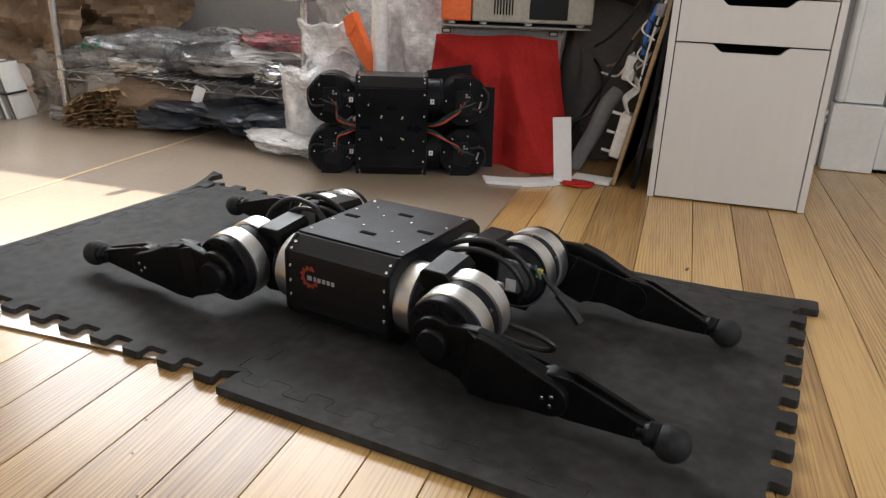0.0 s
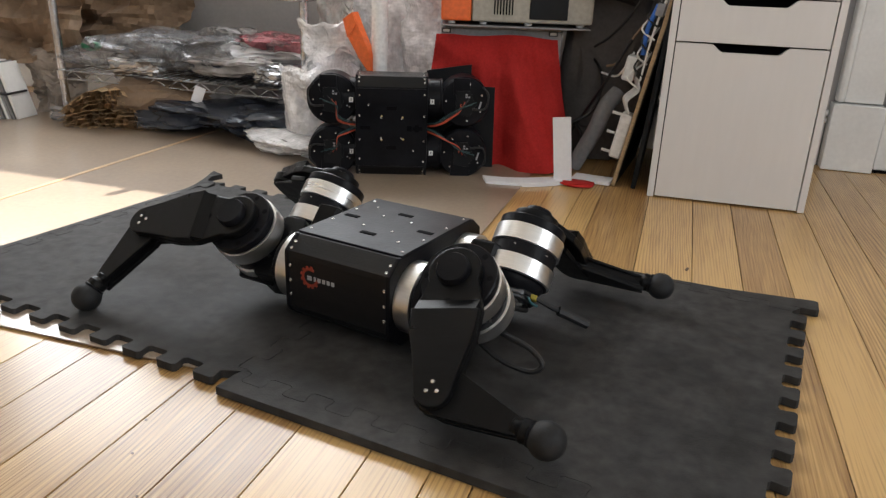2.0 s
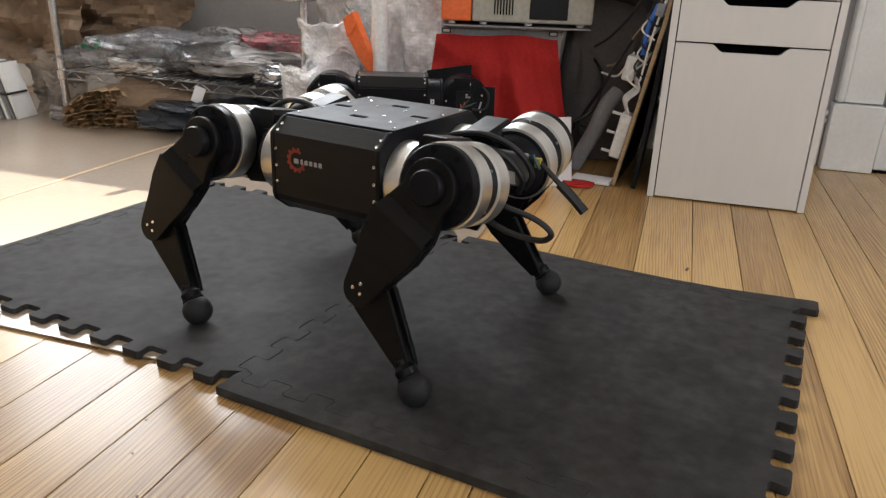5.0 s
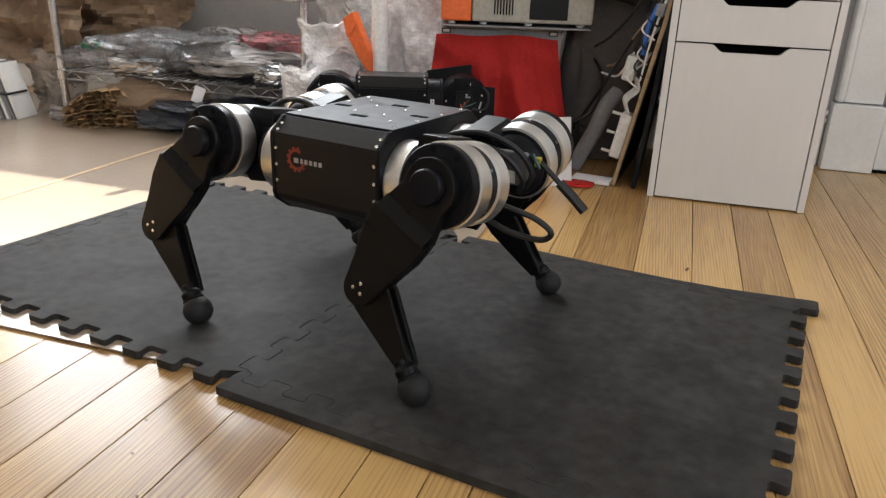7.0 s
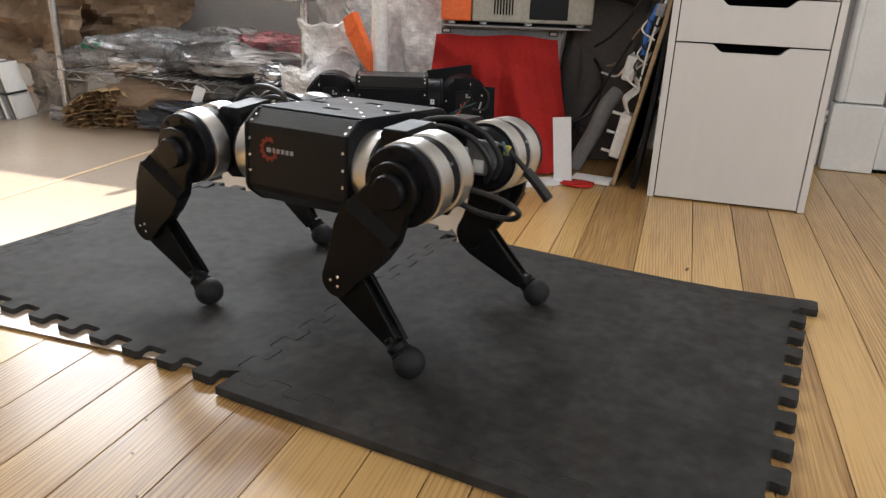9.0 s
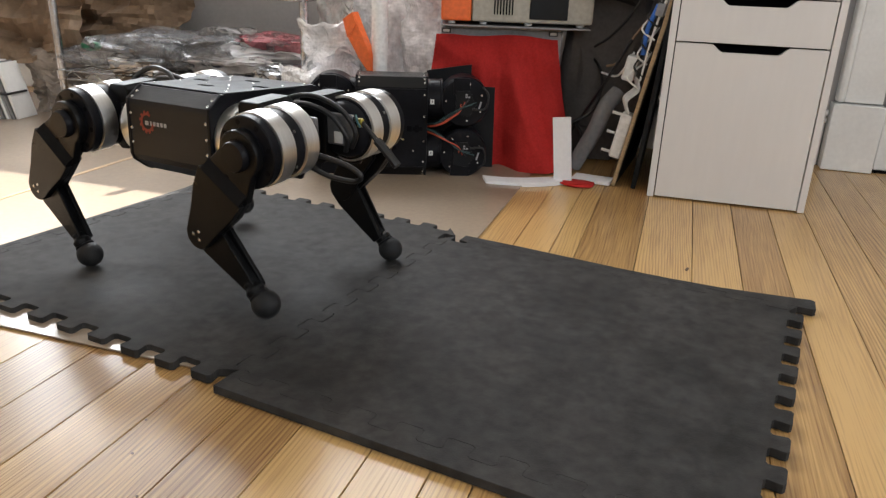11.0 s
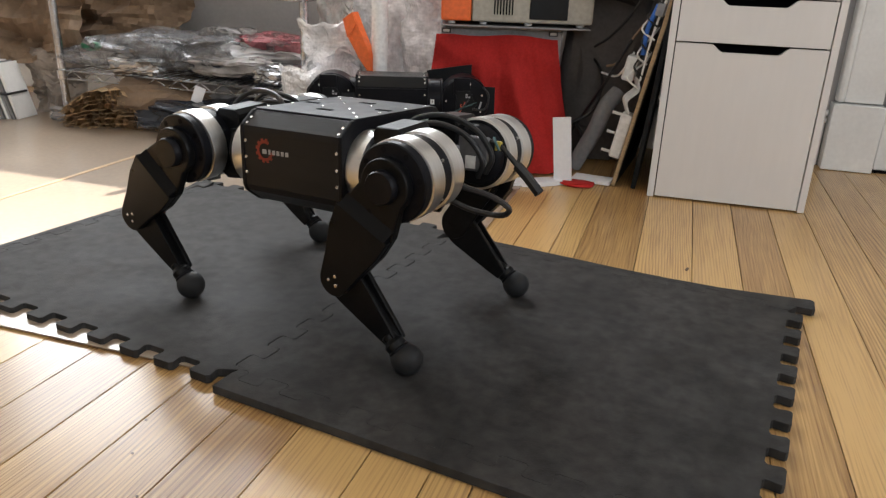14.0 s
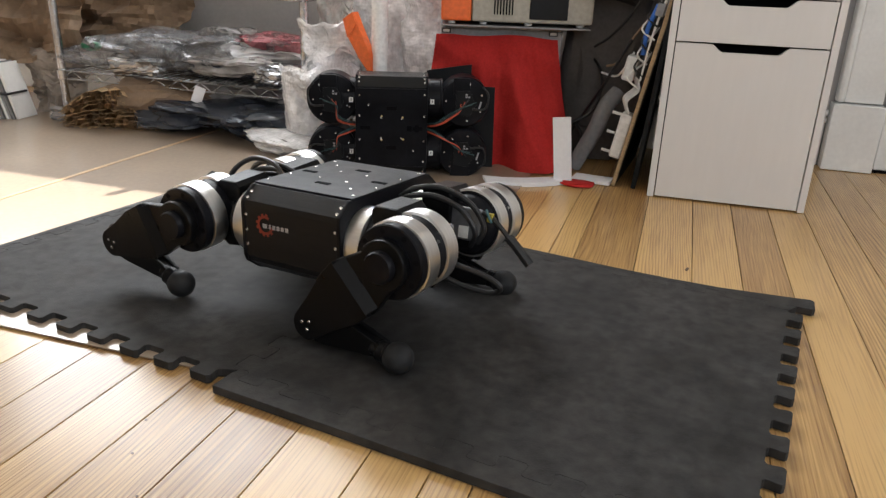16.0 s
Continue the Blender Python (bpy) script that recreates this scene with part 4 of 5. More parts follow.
single("paper_tag", box((0.035, 0.001, 0.05), (0, 0, 0), 0), FOAM, stand(-1.40, 1.932, 0.122, 6, -12, 18), "torn white paper strip hanging from the shelf edge", "paper")

# cable behind the shelf
single("cable", tube([room(-1.16, 2.3, 0.45), room(-1.10, 2.26, 0.36), room(-1.02, 2.24, 0.34), room(-0.94, 2.28, 0.36)], 0.0045), CABLE, Matrix(), "black cable hanging behind the shelf", "cable", "cables")
single("cable", tube([room(-1.13, 2.24, 0.24), room(-1.12, 2.22, 0.29), room(-1.07, 2.22, 0.315), room(-0.99, 2.26, 0.325)], 0.0045), CABLE, Matrix(), "black cable hanging behind the shelf", "cable", "cables")

def hung_wrap(name, s, d, w, h, z, seed, mat, label, turn=0, bulge=0.09):
    off = Vector((seed, seed * 2, 0))

    def fn(u, v):
        p = Vector((u * 2.4, v * 3.2, 0)) + off
        x = (u - 0.5) * w * (1 + 0.25 * noise.noise(Vector((0.3, v * 2.5, seed))))
        y = bulge * math.sin(math.pi * u) * -1 + 0.05 * noise.noise(p) + 0.02 * abs(noise.noise(p * 3))
        return Vector((x, y, v * h + 0.02 * noise.noise(Vector((u * 5, seed, 1)))))
    return single(name, sheet(30, 34, fn, 0.003), mat, stand(s, d, z, turn), label, "bubble wrap", "bubble wrap sheets", smooth=30)


# ---------------------------------------------------------------- stack of white boards at the far side
def board_stack():
    t = empty("panel_stack", stand(-2.035, 1.86, 0, 8), "stack of leaning white panels with dark edges", "panels")
    for k in range(10):
        m = pose(-0.0155 * k, -0.004 * k, 0.0, 0, -15)
        part("panel", box((0.010, 0.09, 0.182 + 0.004 * (k % 3)), (0, 0.03, 0.094), 0.002), WHITE if k % 2 == 0 else GREY_METAL, t, m=m)
    part("strap", box((0.17, 0.096, 0.006), (-0.095, 0.012, 0.085), 0.001), CABLE, t)
    return t


board_stack()
hung_wrap("plastic_sleeve", -1.995, 1.99, 0.22, 0.21, 0.003, 21.0, film("dusty_film", (0.30, 0.25, 0.21), 0.12, 0.3), "dusty grey plastic sleeve leaning by the shelf post", 6, 0.02)
bag("plastic_bag", -1.90, 1.93, 0, (0.10, 0.09, 0.04), 32, MILKY, "small milky plastic scrap on the floor", "plastic bag", 0, rough=0.4)

# ---------------------------------------------------------------- bubble wrap, pole, orange strip
hung_wrap("bubble_wrap", -0.985, 1.90, 0.20, 0.24, 0.004, 1.0, WRAP, "clear bubble wrap roll standing on end", 10, 0.10)
hung_wrap("bubble_wrap", -0.975, 1.98, 0.19, 0.17, 0.19, 5.0, WRAP, "clear bubble wrap hanging in loose folds", -12, 0.09)
hung_wrap("bubble_wrap", -0.985, 2.04, 0.11, 0.18, 0.33, 8.0, SLEEVE, "shiny clear bubble wrap strip hanging in folds", 20, 0.03)
hung_wrap("bubble_wrap", -0.88, 2.18, 0.26, 0.42, 0.04, 11.0, WRAP, "clear bubble wrap hanging in loose folds", 0, 0.06)
hung_wrap("bubble_wrap", -0.72, 2.14, 0.26, 0.42, 0.04, 14.0, WRAP, "clear bubble wrap hanging in loose folds", -6, 0.06)
bag("bubble_wrap_bag", -1.05, 1.86, 0.003, (0.27, 0.17, 0.05), 33, WRAP, "small white bubble wrap pouch on the floor", "bubble wrap", -28, rough=0.35)
pole = single("pole", rod(0.0215, 0, TOP - 0.002, "z", seg=28), POLE_WHITE, stand(-0.786, 1.895), "round white pole from floor to ceiling", "pole")


def orange_strip():
    b = bmesh.new()
    prism([(0.0, -0.010), (-0.035, 0.034), (-0.067, 0.085), (-0.080, 0.132), (-0.051, 0.151), (-0.037, 0.119), (0.0, 0.045)], 0, 0.030, XZ_PLANE, 0.002, bm=b)
    prism([(-0.067, 0.085), (-0.080, 0.132), (-0.051, 0.151), (-0.040, 0.122), (-0.052, 0.100)], -0.004, 0.0, XZ_PLANE, 0.001, bm=b)
    return single("orange_bracket", b, ORANGE, stand(-0.800, 1.86, 0.243, -6), "bent orange plastic bracket among the bubble wrap", "bracket")


orange_strip()


# ---------------------------------------------------------------- crate behind a red cloth, instrument on top
def covered_crate():
    """A grey case with a red cloth hung over its front."""
    c = empty("covered_crate", pose(0.122, 2.025, 0, 0, 0, 0), "grey metal case with a red cotton cloth hung before it", "case")
    H = 0.366
    part("case", box((0.325, 0.23, H), (0.013, 0.125, H / 2), 0.004), GREY_METAL, c)
    for x in (-0.135, 0.150):
        lug = part("lug", box((0.024, 0.006, 0.012), (x, 0.0075, H - 0.009), 0.001), INK, c)
        part("lug_face", box((0.017, 0.001, 0.007), (x, 0.0041, H - 0.009), 0), LABEL, lug)

    def fn(u, v):
        a = (u - 0.5) * 2
        q = v
        z = 0.003 + q * (0.347 + 0.003 * math.sin(a * 5) - 0.004 * a * a)
        wide = 0.161 + (0.072 if a > 0 else 0.050) * (1 - q) ** 1.15
        x = a * wide
        low = (1 - q) ** 0.8
        pleat = 0.017 * math.sin(a * 7.5 + 1.6 * q + 1.5 * math.sin(a * 3)) * low
        crease = -0.020 * math.exp(-((a - 0.10 - 0.55 * (1 - q)) / 0.10) ** 2) * low - 0.016 * math.exp(-((a + 0.28 - 0.25 * (1 - q)) / 0.07) ** 2) * low
        crease += -0.014 * math.exp(-((a - 0.62 - 0.20 * (1 - q)) / 0.06) ** 2) * low
        swag = 0.007 * math.sin(q * 16 + a * 5) * math.exp(-((q - 0.82) / 0.16) ** 2)
        wr = 0.006 * noise.noise(Vector((a * 5, q * 6, 2))) + 0.0022 * noise.noise(Vector((a * 17, q * 19, 5)))
        edge = 0.030 * max(0.0, abs(a) - 0.90) / 0.10
        out = min(1.0, max(0.0, (a - 0.04) / 0.30))
        spread = -0.060 * (1 - q) ** 2.5 * out * out * (3 - 2 * out)
        return Vector((x, spread - 0.012 - 0.012 * low + pleat + crease + swag + wr + edge * low, z))
    part("cloth", sheet(84, 60, fn, 0.0015), RED_CLOTH, c, "creased red cotton cloth", smooth=60)
    return c


covered_crate()


def instrument():
    t = empty("bench_instrument", pose(0.165, 2.105, 0.3775), "beige bench instrument with orange side and slotted vent", "instrument")
    part("case", box((0.312, 0.26, 0.15), (0.042, 0, 0.083), 0.006), BEIGE, t)
    part("orange_panel", box((0.078, 0.262, 0.152), (-0.154, 0, 0.084), 0.006), ORANGE, t)
    part("black_panel", box((0.098, 0.006, 0.13), (0.083, -0.132, 0.083), 0.003), DARK_SHEET, t)
    # vent slots are near-black bars, coloured as if shaded inside
    slit = None
    for k in range(7):
        m = Matrix.Translation((-0.056 + 0.0076 * k, -0.1305, 0.062))
        slit = again(slit, m) if slit else part("vent_slot", box((0.0036, 0.002, 0.07), (0, 0, 0)), GAP_SHADE, t, m=m)
    for x in (-0.165, -0.082, 0.035, 0.170):
        part("foot", rod(0.010, 0.0, 0.009, "z", (x, -0.105, 0), 16, 0.002), WHITE_PLASTIC, t)
    return t


def tray():
    t = empty("metal_rack", pose(0.165, 2.105, 0.3665), "thin grey metal rack shelf under the instrument", "rack")
    part("plate", box((0.385, 0.29, 0.004), (0, 0, 0.0085), 0.001), GREY_METAL, t)
    for y in (-0.10, 0.10):
        part("rail", box((0.30, 0.014, 0.0063), (-0.03, y, 0.0032), 0.001), HEATSINK, t)
    return t


tray()
instrument()
bag("grey_sack", -0.20, 2.20, 0.0, (0.26, 0.22, 0.46), 41, material("grey_fabric", (0.10, 0.09, 0.085), 0.9, spot=0.2), "dark grey fabric sack in the corner", "sack", 0, rough=0.18)
bag("dark_red_bundle", -0.17, 2.05, 0.46, (0.20, 0.2, 0.16), 42, DARK_RED, "dark red fabric bundle on the sack", "fabric", 0, rough=0.3)


# ---------------------------------------------------------------- leaning board with adapters and cables
def leaning_board():
    t = empty("leaning_board", stand(-0.128, 1.90, 0, -4, 0, 10.5), "plywood board leaning on the cabinet, cables tied on", "board")
    part("sheet", box((0.010, 0.34, 0.62), (0, 0.15, 0.311), 0.001), PLY, t)
    part("face", box((0.002, 0.33, 0.60), (0.0068, 0.15, 0.311), 0), DARK_SHEET, t, "black coated face")
    ps = part("power_strip", box((0.030, 0.050, 0.115), (-0.021, 0.02, 0.125), 0.005), WHITE_PLASTIC, t, "white plastic power strip")
    part("bolt", rod(0.004, -0.060, -0.036, "x", (0, 0.02, 0.175), 10), WHITE_PLASTIC, ps)
    part("bolt", rod(0.004, -0.060, -0.036, "x", (0, 0.02, 0.125), 10), WHITE_PLASTIC, ps)
    part("bolt", rod(0.004, -0.060, -0.036, "x", (0, 0.02, 0.075), 10), WHITE_PLASTIC, ps)
    ad = part("adapter", box((0.030, 0.045, 0.062), (-0.050, 0.03, 0.29), 0.006), WHITE_PLASTIC, t, "white plastic power adapter")
    rng = random.Random(9)
    for k in range(5):
        x, y = -0.018 - 0.004 * k, 0.0 + 0.012 * k
        part("cord", tube([(x, y, 0.185), (x - 0.012, y - 0.01, 0.215), (x + 0.006, y, 0.245), (x - 0.004, y + 0.008, 0.27)], 0.0028), WHITE_PLASTIC, t)
    for k in range(6):
        z = 0.25 + 0.03 * k
        part("cord", tube([(-0.012, -0.01 + 0.01 * rng.random(), z), (-0.04 - 0.02 * rng.random(), 0.0, z + 0.02), (-0.02, 0.02, z + 0.06 + 0.02 * rng.random()), (-0.012, 0.0, z + 0.09)], 0.0024),
             CABLE if k % 2 else WHITE_PLASTIC, t)
    part("cord", tube([(-0.030, 0.01, 0.33), (-0.036, 0.0, 0.39), (-0.028, 0.0, 0.45)], 0.006), BLUE_CABLE, t, "blue cable")
    part("cord", tube([(-0.016, 0.0, 0.27), (-0.02, -0.004, 0.38), (-0.012, 0.0, 0.50)], 0.0028), WHITE_PLASTIC, t)
    part("clip", box((0.02, 0.02, 0.03), (-0.02, 0.0, 0.44), 0.003), GREY_METAL, t)
    return t


leaning_board()
single("display_board", box((0.012, 0.40, 0.60), (0, 0.2, 0.301), 0.002), DARK_SHEET, stand(-0.078, 1.872, 0, 0, 0, 5), "glossy black board standing against the cabinet", "board")
single("foam_tube", tube([room(-0.245, 1.96, 0.022), room(-0.222, 1.955, 0.07), room(-0.195, 1.95, 0.13), room(-0.175, 1.955, 0.19), room(-0.15, 1.98, 0.225)], 0.021, 14), GREY_TUBE, Matrix(), "grey foam tube leaning against the board", "tube")
for i, (pts, r, m_) in enumerate((
        ([(-0.27, 2.06, 0.10), (-0.23, 2.02, 0.17), (-0.19, 1.98, 0.24), (-0.13, 1.96, 0.36)], 0.004, CABLE),
        ([(-0.24, 2.1, 0.30), (-0.21, 2.06, 0.27), (-0.20, 2.04, 0.22), (-0.22, 2.02, 0.16), (-0.27, 2.0, 0.13)], 0.004, CABLE),
        ([(-0.19, 2.02, 0.285), (-0.16, 2.0, 0.30), (-0.13, 1.98, 0.36), (-0.09, 1.98, 0.42)], 0.0035, KRAFT),
        ([(-0.20, 2.0, 0.27), (-0.165, 1.98, 0.265), (-0.145, 1.96, 0.28), (-0.12, 1.96, 0.33)], 0.003, WHITE_PLASTIC),
        ([(-0.23, 2.04, 0.33), (-0.19, 2.02, 0.36), (-0.14, 2.0, 0.42), (-0.10, 1.98, 0.50)], 0.0035, CABLE),
        ([(-0.26, 1.98, 0.02), (-0.235, 1.99, 0.05), (-0.24, 2.02, 0.10), (-0.27, 2.05, 0.13)], 0.004, CABLE))):
    single("cable", tube([room(*p) for p in pts], r), m_, Matrix(), "loose cable beside the leaning board", "cable", "cables")


# white foam strips on the floor by the cloth
def foam_strip(s, d, z, size, turn, bend, label, rx=0, ry=0):
    def fn(u, v):
        x = (u - 0.5) * size[0]
        return Vector((x, (v - 0.5) * size[1] + bend * (2 * u - 1) ** 2, 0.0))
    return single("foam_strip", sheet(16, 3, fn, size[2]), FOAM, stand(s, d, z, turn, rx, ry), label, "foam", "white foam strips", smooth=40)


foam_strip(-0.345, 1.80, 0.010, (0.20, 0.055, 0.010), 24, 0.022, "curved white packing foam strip on the floor")
foam_strip(-0.185, 1.905, 0.010, (0.10, 0.06, 0.008), -6, 0.0, "white packing foam strip on the floor")
foam_strip(-0.262, 1.845, 0.088, (0.165, 0.045, 0.010), 4, 0.0, "white packing foam strip leaning on the red cloth", 90, 84)
bag("red_cloth_end", -0.222, 1.85, 0, (0.085, 0.05, 0.010), 44, RED_CLOTH, "end of red cloth lying on the floor", "cloth", -8, cuts=3, rough=0.3)

# black sheets standing between the second robot and the cloth
single("black_plate", prism([(-0.060, 0), (0.060, 0), (0.0575, 0.276), (-0.061, 0.257)], 0, 0.004, XZ_PLANE, 0.001), DARK_SHEET, pose(0, 1.982, 0), "thin black plate standing before the red cloth", "plate", "black plates")
single("black_plate", prism([(-0.050, 0), (0.055, 0), (0.050, 0.220), (-0.030, 0.222)], 0, 0.004, XZ_PLANE, 0.001), DARK_SHEET, pose(0.072, 1.973, 0), "thin black plate standing before the red cloth", "plate", "black plates")


# ---------------------------------------------------------------- the second robot, stood on its side, legs off
def second_robot():
    # its belly faces the room
    t = empty("robot_chassis", pose(-0.146, 1.905, 0.1283, 90, 0, 3.6) , "black robot body without legs standing on its side", "robot")
    trunk_parts(t)
    for x, y in ((-0.025, -0.03), (0.03, -0.028), (-0.025, 0.03), (0.028, 0.028)):
        part("brass_screw", screw_mesh(), BRASS, t, m=facing((x, y, 0.0677), (0, 0, 1)))
    # ports are flat near-black patches, their inner shade painted on
    part("port", box((0.012, 0.014, 0.001), (0.045, 0.0, 0.0680), 0.0), GAP_SHADE, t)
    part("port", box((0.010, 0.018, 0.001), (0.064, 0.0, 0.0680), 0.0), GAP_SHADE, t)
    for sx in (-1, 1):
        for sy in (-1, 1):
            mo = part("motor", rod(0.050, 0.084, 0.128, "x", (0, 0, 0), 40, 0.003), BLACK, t, m=pose(0, sy * 0.066, 0, 0, 0, 0 if sx > 0 else 180))
            part("ring", lathe([(0.0502, 0.122), (0.0515, 0.123), (0.0515, 0.128), (0.0502, 0.129)], "x", seg=40), BLACK, mo)
            part("label", box((0.010, 0.012, 0.0012), (0.102, 0.0, 0.0498)), LABEL, mo)
            part("label_print", box((0.002, 0.007, 0.0006), (0.102, 0.0, 0.0506)), INK, mo)
            dx = sx * (0.184 if sx > 0 else 0.150)
            zc = 0.012
            hub = part("hub", lathe([(0.052, -0.045), (0.0635, -0.040), (0.0635, 0.028), (0.059, 0.034), (0.030, 0.036)], "z", (0, 0, 0), 48), BLACK, t,
                       m=pose(dx, sy * 0.066, zc))
            part("flange", prism([(-0.030, 0.020), (0.012, 0.020), (0.012, 0.060), (-0.030, 0.060)] if sy > 0 else [(-0.030, -0.060), (0.020, -0.060), (0.020, -0.020), (-0.030, -0.020)], 0.030, 0.037, None, 0.001), BLACK, hub)
            part("board", prism([(-0.022, -0.03), (0.015, -0.035), (0.03, -0.005), (0.012, 0.03), (-0.022, 0.028)], 0.036, 0.0385, None, 0.0005), DARK_SHEET, hub)
            part("board_mark", box((0.004, 0.020, 0.0008), (0.040, 0.004, 0.0356), 0.0, pose(0, 0, 0, 0, 0, -15)), EMBLEM_GREY, hub)
            for k in range(3):
                part("chip", box((0.005, 0.004, 0.002), (0.004 + 0.007 * (k % 2), 0.014 + 0.006 * (k // 2), 0.0395), 0.0), EMBLEM_GREY, hub)
            for k in range(7):
                a = 2 * math.pi * k / 7 + 0.4 * sx + 0.9 * sy
                part("screw", screw_mesh(), STEEL, hub, m=Matrix.Translation((0.047 * math.cos(a), 0.047 * math.sin(a), 0.0345)))
            # wiring from the body's end to the hub
            for k, (mt, r) in enumerate(((RED_WIRE, 0.0015), (RED_WIRE, 0.0013), (CABLE, 0.0016), (TEAL_WIRE, 0.0009), (TEAL_WIRE, 0.0009))):
                o = 0.0022 * (k - 2)
                part("wire", tube([(sx * 0.090, sy * 0.006 + o, 0.046), (sx * 0.112, sy * 0.012 + o, 0.064), (sx * 0.135, sy * (0.022 + 0.0012 * k) + o, 0.068 - 0.0015 * k),
                                   (dx - sx * 0.012, sy * (0.045 + 0.002 * k), 0.062 - 0.002 * (k % 2)), (dx + sx * 0.01 * (k - 1), sy * (0.062 + 0.006 * (k % 3)), 0.054)], r), mt, t,
                     "" if k else "orange-red wire")
            part("wire", tube([(dx + sx * 0.02, sy * 0.05, 0.052), (dx + sx * 0.052, sy * 0.052, 0.050), (dx + sx * 0.060, sy * 0.085, 0.045), (dx + sx * 0.045, sy * 0.105, 0.046)], 0.0026), CABLE, t)
    return t


second_robot()
lay_boards()


def board_marks():
    """Nail holes and a dark knot in the boards."""
    hole = None
    for s, d in [(-0.5418, 0.5968), (-0.5136, 0.5394), (-0.4622, 0.4836)]:
        m = to_floor @ stand(s, d, -0.0017)
        hole = again(hole, m) if hole else part("nail_hole", rod(0.0016, 0.0, 0.0009, "z", seg=10), KNOT, floor, m=m)
    b = rod(0.0042, 0.0, 0.0009, "z", seg=14)
    bmesh.ops.scale(b, vec=(2.4, 0.7, 1), verts=b.verts)
    part("knot", b, KNOT, floor, m=to_floor @ stand(0.0611, 1.3531, -0.0017, 80))


board_marks()

